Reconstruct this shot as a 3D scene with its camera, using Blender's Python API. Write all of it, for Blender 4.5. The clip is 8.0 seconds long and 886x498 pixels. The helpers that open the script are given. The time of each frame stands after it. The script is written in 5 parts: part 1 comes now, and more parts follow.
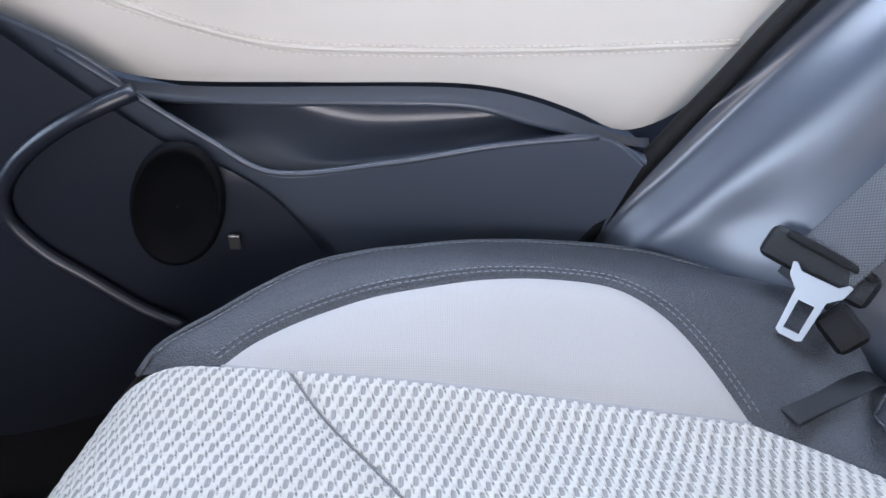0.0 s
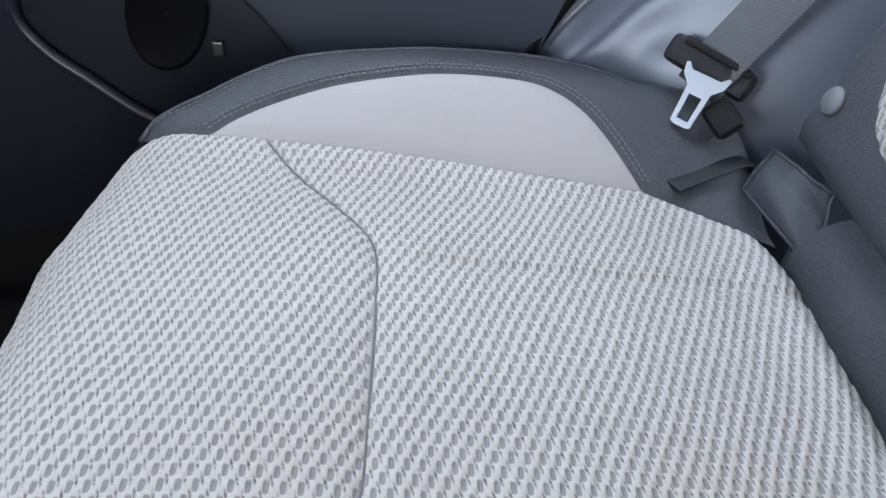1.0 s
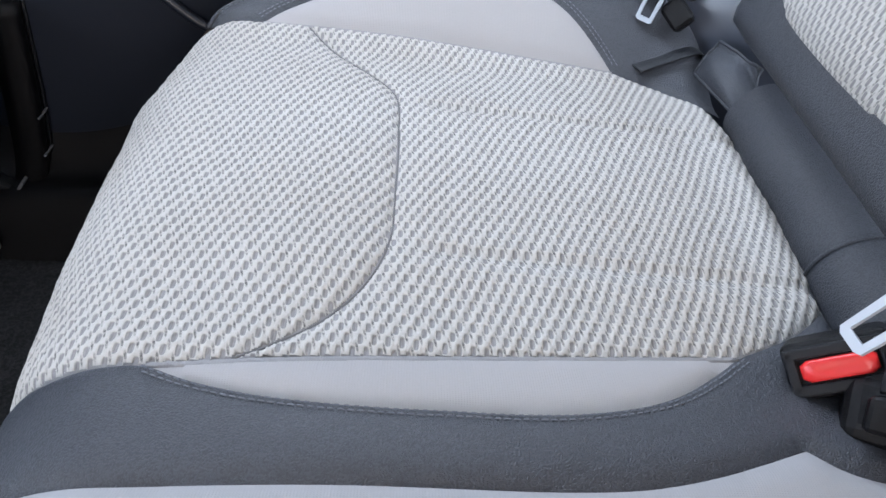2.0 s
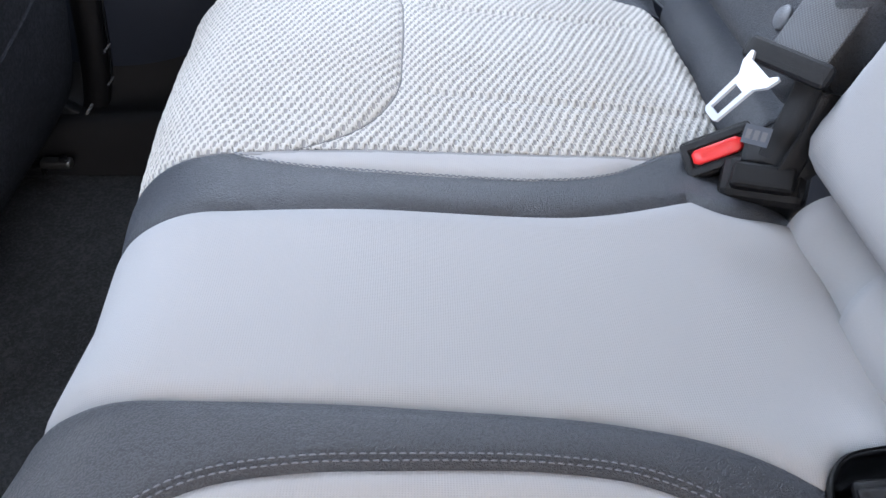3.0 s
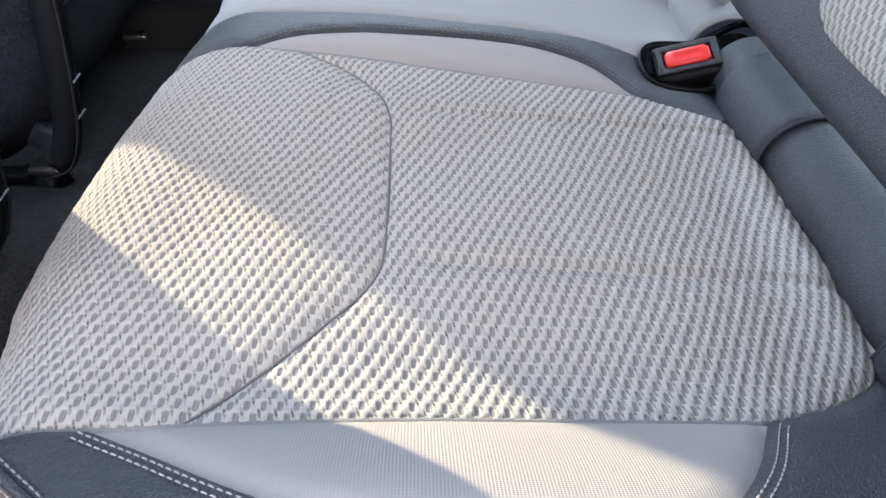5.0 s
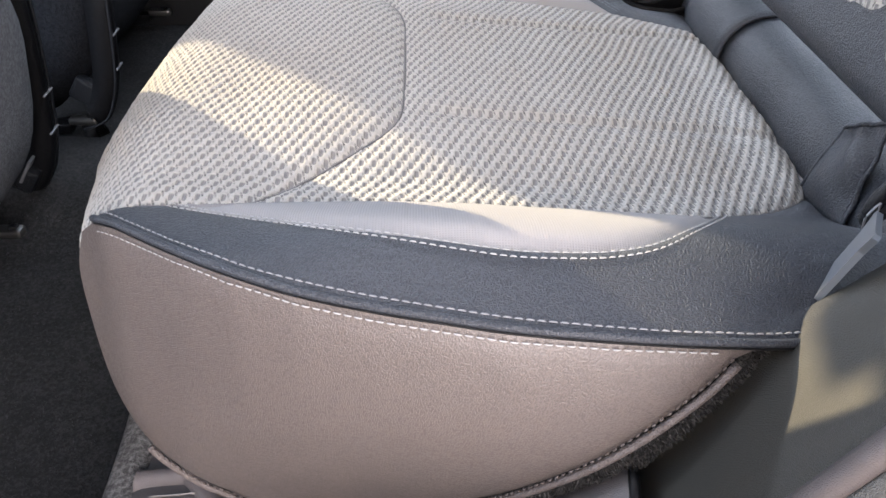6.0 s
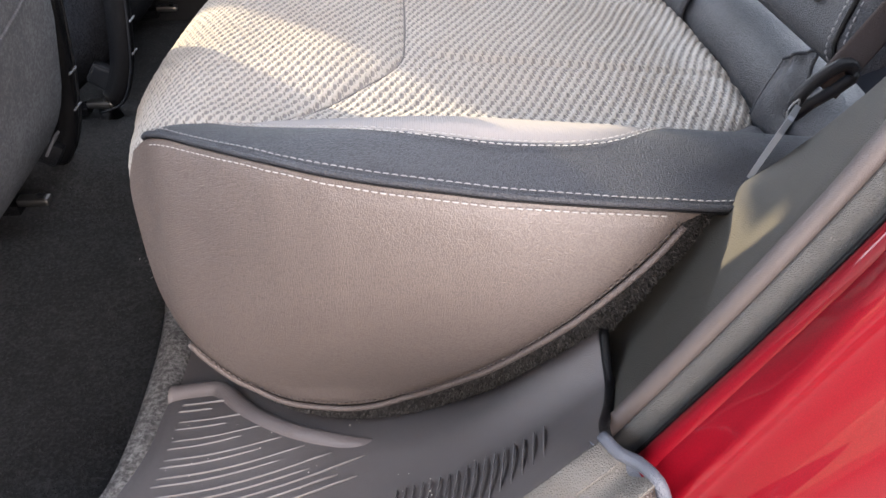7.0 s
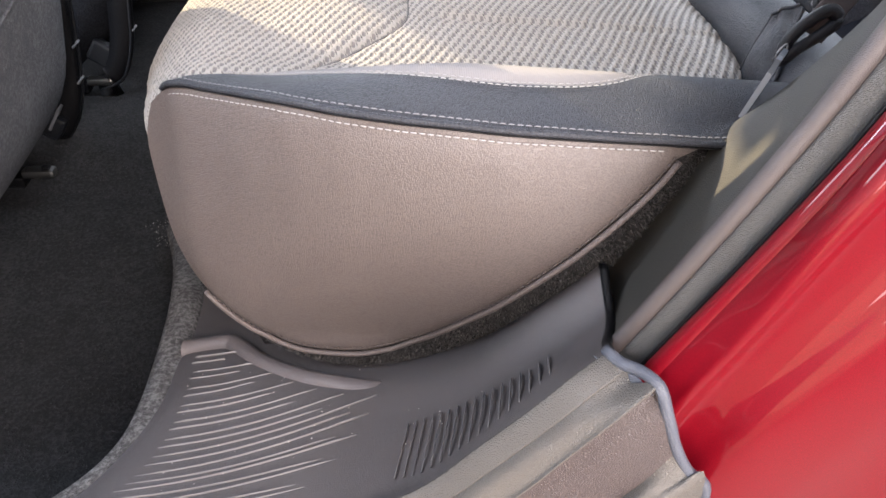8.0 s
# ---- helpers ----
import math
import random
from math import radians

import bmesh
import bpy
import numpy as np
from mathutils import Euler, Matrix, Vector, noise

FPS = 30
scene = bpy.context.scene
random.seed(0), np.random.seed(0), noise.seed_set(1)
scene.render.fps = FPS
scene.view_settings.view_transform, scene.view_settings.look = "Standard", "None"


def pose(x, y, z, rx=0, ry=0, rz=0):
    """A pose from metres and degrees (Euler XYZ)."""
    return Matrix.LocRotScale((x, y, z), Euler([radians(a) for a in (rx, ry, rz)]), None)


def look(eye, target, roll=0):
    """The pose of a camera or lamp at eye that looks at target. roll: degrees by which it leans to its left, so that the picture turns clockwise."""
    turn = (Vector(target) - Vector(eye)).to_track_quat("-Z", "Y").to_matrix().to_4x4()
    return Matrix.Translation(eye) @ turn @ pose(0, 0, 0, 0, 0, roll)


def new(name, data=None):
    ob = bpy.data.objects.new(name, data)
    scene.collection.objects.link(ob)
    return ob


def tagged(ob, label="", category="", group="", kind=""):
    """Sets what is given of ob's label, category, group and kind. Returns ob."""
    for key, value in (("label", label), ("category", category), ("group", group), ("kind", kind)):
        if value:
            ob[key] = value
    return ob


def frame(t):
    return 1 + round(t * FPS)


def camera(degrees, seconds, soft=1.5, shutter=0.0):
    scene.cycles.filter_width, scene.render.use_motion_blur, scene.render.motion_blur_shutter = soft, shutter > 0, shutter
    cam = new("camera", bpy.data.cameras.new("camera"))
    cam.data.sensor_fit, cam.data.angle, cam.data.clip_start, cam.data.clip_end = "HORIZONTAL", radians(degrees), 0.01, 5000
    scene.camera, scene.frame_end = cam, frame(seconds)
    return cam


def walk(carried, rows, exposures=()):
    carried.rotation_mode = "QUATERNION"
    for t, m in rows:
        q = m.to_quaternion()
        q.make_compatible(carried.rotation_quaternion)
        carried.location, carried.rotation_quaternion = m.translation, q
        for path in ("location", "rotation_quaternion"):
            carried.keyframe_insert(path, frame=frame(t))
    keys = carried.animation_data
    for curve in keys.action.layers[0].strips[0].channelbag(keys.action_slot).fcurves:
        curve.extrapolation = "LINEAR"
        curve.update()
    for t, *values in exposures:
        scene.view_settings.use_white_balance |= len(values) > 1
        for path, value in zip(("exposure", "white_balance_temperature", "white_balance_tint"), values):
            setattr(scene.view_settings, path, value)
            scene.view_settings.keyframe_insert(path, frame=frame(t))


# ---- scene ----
cam = camera(63.9, 8.0)
PATH = [
    (0, (0.1894, 0.2253, 0.6597), (0.2072, 0.7238, 0.3263), 2.36),
    (0.5, (0.2052, 0.1766, 0.6426), (0.2343, 0.6418, 0.2648), 3.50),
    (1, (0.2139, 0.0924, 0.6516), (0.2480, 0.5396, 0.2530), 4.67),
    (1.2, (0.2205, 0.0503, 0.6524), (0.2523, 0.4961, 0.2521), 4.68),
    (2.3, (0.2054, -0.1392, 0.6497), (0.2356, 0.3035, 0.2457), 4.64),
    (2.5, (0.2066, -0.1790, 0.6473), (0.2366, 0.2636, 0.2433), 3.86),
    (3, (0.2109, -0.3060, 0.6704), (0.2357, 0.1327, 0.2619), 2.57),
    (3.5, (0.2147, -0.4557, 0.6755), (0.2397, -0.0214, 0.2623), 1.98),
    (4, (0.2146, -0.5781, 0.6696), (0.2357, -0.1420, 0.2580), 1.59),
    (5.3, (0.2179, -0.7932, 0.6239), (0.2410, -0.3401, 0.2313), 1.78),
    (5.5, (0.2148, -0.8223, 0.6201), (0.2375, -0.3685, 0.2282), 1.62),
    (6, (0.2085, -0.8995, 0.6039), (0.2295, -0.4408, 0.2178), 1.13),
    (6.5, (0.2122, -0.9582, 0.6055), (0.2318, -0.4940, 0.2258), 0.60),
    (7, (0.2012, -1.0049, 0.5970), (0.2270, -0.5398, 0.2190), 0.54),
    (7.5, (0.1944, -1.0317, 0.5921), (0.2230, -0.5662, 0.2146), 0.48),
    (8, (0.1865, -1.0461, 0.5842), (0.2204, -0.5848, 0.2020), 0.77),
]
walk(cam, [(t, look(eye, target, roll)) for t, eye, target, roll in PATH], exposures=[(0, 1.72, 5830, 15), (1, 1.42, 6080, 15), (2.5, 1.80, 6050, 14), (3.5, 2.08, 5800, 14), (4, 2.02, 5760, 13), (5.5, 1.80, 5960, 14), (6.5, 2.04, 6300, 16), (8, 1.98, 6430, 17)])

# ---- world, sun, exposure ----
SUN_FROM = Vector((-0.75, 0.66, 0.33)).normalized()
world = bpy.data.worlds.new("sky")
scene.world = world
world.use_nodes = True
wt = world.node_tree
sky = wt.nodes.new("ShaderNodeTexSky")
sky.sky_type = "NISHITA"
sky.sun_disc = False
sky.sun_elevation = math.asin(SUN_FROM.z)
sky.sun_rotation = math.atan2(SUN_FROM.x, SUN_FROM.y)
wt.links.new(sky.outputs[0], wt.nodes["Background"].inputs[0])
wt.nodes["Background"].inputs[1].default_value = 0.15
sun = new("sun", bpy.data.lights.new("sun", "SUN"))
sun.data.energy = 3.4
sun.data.angle = radians(0.45)
sun.data.color = (1.0, 0.83, 0.50)
sun.matrix_world = look(SUN_FROM * 5, (0, 0, 0))


def window_light(name, place, target, sx, sy, power, color):
    lamp = new(name, bpy.data.lights.new(name, "AREA"))
    lamp.data.shape, lamp.data.size, lamp.data.size_y = "RECTANGLE", sx, sy
    lamp.data.energy, lamp.data.color = power, color
    lamp.matrix_world = look(place, target)
    return lamp


# skylight in the window openings
window_light("far_window_light", (0.1, 0.80, 0.96), (0.1, -0.2, 0.30), 1.0, 0.20, 5, (0.80, 0.90, 1.0))
window_light("windscreen_light", (-1.15, 0.0, 0.86), (0.4, 0.0, 0.30), 1.3, 0.45, 4, (0.80, 0.90, 1.0))
window_light("rear_window_light", (1.15, 0.0, 0.90), (0.2, 0.0, 0.35), 1.2, 0.40, 5, (0.80, 0.90, 1.0))
window_light("near_front_window_light", (-0.86, -0.72, 0.94), (0.25, 0.72, 0.42), 0.8, 0.24, 6, (0.80, 0.90, 1.0))
# added fill lamp outside the open door, to brighten the near side
lamp = bpy.data.lights.new("near_side_fill", "AREA")
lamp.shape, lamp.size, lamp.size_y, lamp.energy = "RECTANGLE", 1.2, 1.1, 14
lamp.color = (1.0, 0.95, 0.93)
new("near_side_fill", lamp).matrix_world = look((0.50, -1.75, 0.74), (0.20, -0.60, 0.25))


# ---- materials ----
class N:
    """A value in a node tree, with arithmetic."""
    def __init__(self, tree, socket):
        self.t, self.s = tree, socket

    def op(self, name, *others, clamp=False):
        node = self.t.nodes.new("ShaderNodeMath")
        node.operation = name
        node.use_clamp = clamp
        for k, v in enumerate((self, *others)):
            if isinstance(v, N):
                self.t.links.new(v.s, node.inputs[k])
            else:
                node.inputs[k].default_value = v
        return N(self.t, node.outputs[0])

    def __add__(self, o): return self.op("ADD", o)
    def __sub__(self, o): return self.op("SUBTRACT", o)
    def __mul__(self, o): return self.op("MULTIPLY", o)
    def __truediv__(self, o): return self.op("DIVIDE", o)
    def floor(self): return self.op("FLOOR")
    def fract(self): return self.op("FRACT")
    def absolute(self): return self.op("ABSOLUTE")
    def sin(self): return self.op("SINE")

    def step(self, a, b, lo=0.0, hi=1.0):
        node = self.t.nodes.new("ShaderNodeMapRange")
        node.interpolation_type = "SMOOTHSTEP"
        for k, v in zip((1, 2, 3, 4), (a, b, lo, hi)):
            node.inputs[k].default_value = v
        self.t.links.new(self.s, node.inputs[0])
        return N(self.t, node.outputs[0])


class Mat:
    """A principled material with shorthands."""
    def __init__(self, name, base, rough=0.5, metal=0.0, **more):
        self.m = bpy.data.materials.new(name)
        self.m.use_nodes = True
        self.t = self.m.node_tree
        self.b = self.t.nodes["Principled BSDF"]
        self.b.inputs["Base Color"].default_value = (*base, 1)
        self.b.inputs["Roughness"].default_value = rough
        self.b.inputs["Metallic"].default_value = metal
        for k, v in more.items():
            self.b.inputs[k.replace("_", " ")].default_value = v

    def coords(self, kind="Object"):
        return self.t.nodes.new("ShaderNodeTexCoord").outputs[kind]

    def split(self, socket):
        node = self.t.nodes.new("ShaderNodeSeparateXYZ")
        self.t.links.new(socket, node.inputs[0])
        return [N(self.t, o) for o in node.outputs]

    def noise(self, scale, detail=2.0, rough=0.5, kind="Object", stretch=(1, 1, 1)):
        mp = self.t.nodes.new("ShaderNodeMapping")
        mp.inputs["Scale"].default_value = stretch
        self.t.links.new(self.coords(kind), mp.inputs[0])
        node = self.t.nodes.new("ShaderNodeTexNoise")
        node.inputs["Scale"].default_value = scale
        node.inputs["Detail"].default_value = detail
        node.inputs["Roughness"].default_value = rough
        self.t.links.new(mp.outputs[0], node.inputs["Vector"])
        return N(self.t, node.outputs["Fac"])

    def voronoi(self, scale, kind="Object"):
        node = self.t.nodes.new("ShaderNodeTexVoronoi")
        node.feature = "DISTANCE_TO_EDGE"
        node.inputs["Scale"].default_value = scale
        self.t.links.new(self.coords(kind), node.inputs["Vector"])
        return N(self.t, node.outputs[0])

    def mix(self, fac, a, b):
        node = self.t.nodes.new("ShaderNodeMix")
        node.data_type = "RGBA"
        self.t.links.new(fac.s, node.inputs[0])
        for k, c in ((6, a), (7, b)):
            if isinstance(c, tuple):
                node.inputs[k].default_value = (*c, 1)
            else:
                self.t.links.new(c, node.inputs[k])
        return node.outputs[2]

    def color(self, socket):
        self.t.links.new(socket, self.b.inputs["Base Color"])

    def rough(self, value):
        self.t.links.new(value.s, self.b.inputs["Roughness"])

    def bump(self, value, distance, strength=1.0):
        node = self.t.nodes.new("ShaderNodeBump")
        node.inputs["Distance"].default_value = distance
        node.inputs["Strength"].default_value = strength
        self.t.links.new(value.s, node.inputs["Height"])
        old = self.b.inputs["Normal"].links
        if old:
            self.t.links.new(old[0].from_socket, node.inputs["Normal"])
        self.t.links.new(node.outputs[0], self.b.inputs["Normal"])


def knit_material(name, light, dark, relief=True):
    """Chunky basket weave: light raised loops round longish grey cells; relief adds the loops as bump."""
    m = Mat(name, light, 0.9)
    m.b.inputs["Specular IOR Level"].default_value = 0.15
    u, v, _ = m.split(m.coords("UV"))
    uu = u / 0.0080
    row = v / 0.0081
    k = row.floor()
    fu, fv = (uu + k * 0.5).fract() - 0.5, row.fract() - 0.5
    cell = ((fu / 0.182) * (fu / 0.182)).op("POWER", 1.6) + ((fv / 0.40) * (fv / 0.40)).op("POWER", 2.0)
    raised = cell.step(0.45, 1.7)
    low = row - 0.4
    kb = low.floor()
    fb = low.fract() - 0.5
    gu = (uu + kb * 0.5 - 0.29).fract() - 0.5 + fb * 0.27
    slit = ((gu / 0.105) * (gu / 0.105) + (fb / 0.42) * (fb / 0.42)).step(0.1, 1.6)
    crown = (gu * 6.2832).op("COSINE") * -0.5 + 0.5
    fibre = (u * 5200 + v * 300).sin() * 0.5 + 0.5
    strand = (u * 4400 + m.noise(300, 2) * 5).sin() * 0.5 + 0.5
    fine = m.noise(1400, 2)
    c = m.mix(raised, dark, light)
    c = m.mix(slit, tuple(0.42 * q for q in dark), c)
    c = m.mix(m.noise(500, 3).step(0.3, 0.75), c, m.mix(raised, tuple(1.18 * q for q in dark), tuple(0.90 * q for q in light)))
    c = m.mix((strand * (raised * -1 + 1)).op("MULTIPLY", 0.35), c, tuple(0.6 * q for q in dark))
    soil = m.mix(m.noise(9, 3).step(0.35, 0.75), (1.0, 1.0, 1.0), (0.955, 0.94, 0.925))
    mul = m.t.nodes.new("ShaderNodeMix")
    mul.data_type, mul.blend_type = "RGBA", "MULTIPLY"
    mul.inputs[0].default_value = 1.0
    m.t.links.new(c, mul.inputs[6])
    m.t.links.new(soil, mul.inputs[7])
    m.color(mul.outputs[2])
    loops = raised * (slit * 0.45 + 0.3 + crown * 0.25) * (1.0 if relief else 0.25)
    m.bump(loops + fibre * 0.05 + fine * 0.35, 0.0011)
    return m.m


def cloth_material(name, a, b, pitch=0.0015):
    """Fine ribbed upholstery cloth."""
    m = Mat(name, a, 0.92)
    m.b.inputs["Specular IOR Level"].default_value = 0.15
    u, v, _ = m.split(m.coords("UV"))
    rib = (u * (2 * math.pi / pitch) + m.noise(120, 1) * 1.5).sin() * 0.5 + 0.5
    weft = (v * (2 * math.pi / 0.0012)).sin() * 0.5 + 0.5
    big = m.noise(7, 4)
    f = rib * 0.15 + m.noise(700, 3) * 0.55 + big * 0.5 - 0.1
    m.color(m.mix(f.op("ADD", 0.0, clamp=True), b, a))
    m.bump(rib * 0.5 + weft * 0.3, 0.0002)
    return m.m


def leather_material(name, a, b, rough=0.42, valley=0.80, pebble=950, depth=0.0005):
    """Grained leatherette."""
    m = Mat(name, a, rough)
    grain = (m.noise(pebble, 1) * 0.8 + m.noise(pebble * 0.45, 1) * 0.35).step(0.42, 0.74)
    fine = m.noise(1700, 2)
    big = m.noise(14, 4)
    tone = m.mix(big.step(0.2, 0.8), a, b)
    m.color(m.mix(grain, tuple(valley * q for q in a), tone))
    m.rough((grain * -0.12 + big * 0.14 + rough + 0.02).op("ADD", 0.0, clamp=True))
    m.bump(grain * 0.8 + fine * 0.2, depth)
    m.bump(m.noise(40, 2), 0.0012, 0.5)
    return m.m


def plastic_material(name, a, rough=0.4, grain=1400.0, depth=0.00012, gloss=0.5):
    m = Mat(name, a, rough)
    m.b.inputs["Specular IOR Level"].default_value = gloss
    big = m.noise(7, 2)
    m.color(m.mix(big.step(0.2, 0.8), tuple(q * (0.90 if depth else 0.97) for q in a), tuple(q * (1.12 if depth else 1.03) for q in a)))
    if depth:
        m.rough((m.noise(9, 2) * 0.10 + (rough - 0.05)).op("ADD", 0.0, clamp=True))
    if depth:
        m.bump(m.voronoi(grain).step(0.0, 0.3), depth)
    return m.m


def carpet_material(name, a, b):
    m = Mat(name, a, 1.0)
    m.b.inputs["Specular IOR Level"].default_value = 0.06
    f = m.noise(210, 4, 0.8)
    mid = m.noise(45, 3)
    big = m.noise(8, 4)
    m.color(m.mix((f * 1.5 + mid * 0.35 + big * 0.4 - 0.68).step(0.25, 0.75), a, b))
    m.bump(f, 0.005)
    return m.m


KNIT_LIGHT, KNIT_DARK = (0.392, 0.378, 0.352), (0.202, 0.197, 0.194)
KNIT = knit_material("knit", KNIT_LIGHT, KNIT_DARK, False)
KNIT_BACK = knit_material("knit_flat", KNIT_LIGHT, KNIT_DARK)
KNIT_BASE = cloth_material("knit_ground", (0.24, 0.235, 0.235), (0.20, 0.195, 0.198))
INSERT = cloth_material("insert_cloth", (0.302, 0.288, 0.284), (0.26, 0.248, 0.245))
MIDCLOTH = cloth_material("middle_cloth", (0.282, 0.278, 0.283), (0.245, 0.242, 0.248))
LEATHER = leather_material("slate_leather", (0.0285, 0.0315, 0.0390), (0.036, 0.0395, 0.048), 0.48)
# slate leather made paler and browner: reflected warm light put into the colour
SIDE_LEATHER = leather_material("lit_slate_leather", (0.090, 0.073, 0.066), (0.108, 0.088, 0.079), 0.42, 0.80, 1050, 0.00022)
SIDE_LEATHER.node_tree.nodes["Principled BSDF"].inputs["Specular IOR Level"].default_value = 0.7
PLASTIC = plastic_material("dark_trim_plastic", (0.054, 0.063, 0.084), 0.28, depth=0.0)
RIB_PLASTIC = plastic_material("pale_rib_plastic", (0.19, 0.178, 0.175), 0.35)
SILL_PLASTIC = plastic_material("sill_plastic", (0.084, 0.076, 0.075), 0.42, 900, 0.00015)
BAND_PLASTIC = plastic_material("olive_sill_plastic", (0.084, 0.078, 0.069), 0.40, 720, 0.00026)
FACE_PLASTIC = plastic_material("brown_sill_plastic", (0.060, 0.047, 0.045), 0.45, 680, 0.0003)
BLACK = plastic_material("black_plastic", (0.0030, 0.0030, 0.0036), 0.36, gloss=0.2)
SOFT_BLACK = plastic_material("dark_buckle_plastic", (0.0060, 0.0068, 0.0088), 0.38, gloss=0.3)
CARPET = carpet_material("floor_carpet", (0.020, 0.0202, 0.021), (0.041, 0.0415, 0.0425))
FUZZ = carpet_material("fuzzy_trim", (0.018, 0.0175, 0.017), (0.060, 0.058, 0.057))
ROLL_FUZZ = carpet_material("carpet_roll", (0.075, 0.073, 0.072), (0.24, 0.235, 0.232))
ARCH_PLASTIC = plastic_material("arch_plastic", (0.046, 0.043, 0.037), 0.5, 800, 0.00018, gloss=0.25)
SEAL_RUBBER = plastic_material("brown_seal", (0.070, 0.058, 0.055), 0.45, 900, 0.00008)
# front seat cloth again, with deep shade put into its colour
SEATCLOTH_SHADED = carpet_material("shaded_seat_cloth", (0.012, 0.013, 0.016), (0.026, 0.028, 0.033))
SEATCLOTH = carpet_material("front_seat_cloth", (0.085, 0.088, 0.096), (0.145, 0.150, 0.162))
BEIGE = plastic_material("beige_leatherette", (0.62, 0.585, 0.53), 0.5, depth=0.0)
RECESS_BLACK = plastic_material("oval_black", (0.002, 0.0022, 0.0032), 0.5, gloss=0.1)
FOOT_PLASTIC = plastic_material("pillar_foot_plastic", (0.014, 0.017, 0.025), 0.34, depth=0.0)
THREAD = Mat("stitch_thread", (0.20, 0.20, 0.208), 0.8).m
PALE_THREAD = Mat("pale_thread", (0.30, 0.295, 0.29), 0.8).m
SEAM_GREY = Mat("seam_grey", (0.11, 0.106, 0.106), 0.9).m
DARK_THREAD = Mat("grey_thread", (0.115, 0.122, 0.14), 0.8).m
BEIGE_THREAD = Mat("beige_thread", (0.74, 0.70, 0.64), 0.8).m
RED_BUTTON = Mat("red_button", (0.62, 0.022, 0.022), 0.34).m
BRIGHT_STEEL = Mat("polished_tongue", (0.21, 0.222, 0.24), 0.4, 0.6).m
WHITE_STEEL = Mat("bright_tongue", (0.43, 0.455, 0.49), 0.4, 0.3).m
SILVER = Mat("rail_steel", (0.30, 0.29, 0.275), 0.35, 1.0).m
BUTTON_GREY = plastic_material("grey_button", (0.11, 0.114, 0.125), 0.45)
RUBBER = plastic_material("seal_rubber", (0.066, 0.063, 0.057), 0.42, 900, 0.0002)
RIM_PLASTIC = plastic_material("paler_rim_plastic", (0.105, 0.090, 0.088), 0.36, 700, 0.0002)
PIPING = leather_material("dark_piping", (0.085, 0.068, 0.062), (0.105, 0.085, 0.077), 0.42)
BROWN_WEB = plastic_material("brown_webbing", (0.040, 0.028, 0.026), 0.7, 1200, 0.0003)
BLUE_RUBBER = plastic_material("blue_grey_rubber", (0.075, 0.083, 0.102), 0.40, 900, 0.0002)


def pile_material(name, a, b):
    """Short fibres, each of its own grey."""
    m = Mat(name, a, 1.0)
    m.b.inputs["Specular IOR Level"].default_value = 0.06
    geo = m.t.nodes.new("ShaderNodeNewGeometry")
    m.color(m.mix(N(m.t, geo.outputs["Random Per Island"]).op("POWER", 1.8), a, b))
    return m.m


PILE = pile_material("grey_pile", (0.018, 0.018, 0.018), (0.105, 0.10, 0.098))
ROLL_PILE = pile_material("roll_pile", (0.06, 0.058, 0.057), (0.30, 0.29, 0.286))
DARK_PILE = pile_material("dark_pile", (0.017, 0.017, 0.018), (0.062, 0.063, 0.066))
KNIT_FUZZ = pile_material("knit_fuzz", (0.30, 0.29, 0.28), (0.5, 0.48, 0.46))


def webbing_material():
    m = Mat("belt_webbing", (0.10, 0.105, 0.115), 0.75)
    u, v, _ = m.split(m.coords("UV"))
    w = ((u * 2200).sin() * (v * 2600).sin()) * 0.5 + 0.5
    m.color(m.mix(w, (0.045, 0.048, 0.054), (0.095, 0.10, 0.11)))
    m.bump(w, 0.0005)
    return m.m


def paint_material():
    m = Mat("red_car_paint", (0.27, 0.0015, 0.006), 0.5, 0.0)
    m.b.inputs["Specular IOR Level"].default_value = 0.1
    m.b.inputs["Coat Weight"].default_value = 0.7
    m.b.inputs["Coat Roughness"].default_value = 0.015
    f = m.noise(2500, 1)
    m.color(m.mix(f.step(0.35, 0.7), (0.105, 0.0008, 0.0045), (0.15, 0.0014, 0.0070)))
    return m.m


def ground_material():
    m = Mat("pale_concrete", (0.48, 0.42, 0.37), 0.9)
    m.color(m.mix(m.noise(90, 4), (0.25, 0.22, 0.195), (0.38, 0.335, 0.295)))
    m.bump(m.noise(160, 3), 0.004)
    return m.m


WEBBING = webbing_material()
PAINT = paint_material()
GROUND = ground_material()
HEADLINER = cloth_material("headliner_cloth", (0.62, 0.61, 0.58), (0.55, 0.54, 0.52))


# ---- mesh helpers ----
def mesh_object(name, verts, faces, mat, parent=None, label="", uv=None, smooth=True):
    me = bpy.data.meshes.new(name)
    me.from_pydata([tuple(map(float, v)) for v in verts], [], [tuple(map(int, f)) for f in faces])
    me.materials.append(mat)
    if uv is not None:
        layer = me.uv_layers.new(name="uv")
        idx = np.zeros(len(me.loops), dtype=int)
        me.loops.foreach_get("vertex_index", idx)
        layer.data.foreach_set("uv", np.asarray(uv, float)[idx].ravel())
    if smooth:
        me.polygons.foreach_set("use_smooth", [True] * len(me.polygons))
    me.update()
    ob = new(name, me)
    ob.parent = parent
    if label:
        tagged(ob, label)
    return ob


def part(name, bm, mat, parent=None, label="", smooth=False):
    me = bpy.data.meshes.new(name)
    bm.to_mesh(me)
    bm.free()
    me.materials.append(mat)
    if smooth:
        me.polygons.foreach_set("use_smooth", [True] * len(me.polygons))
    ob = new(name, me)
    ob.parent = parent
    if label:
        tagged(ob, label)
    return ob


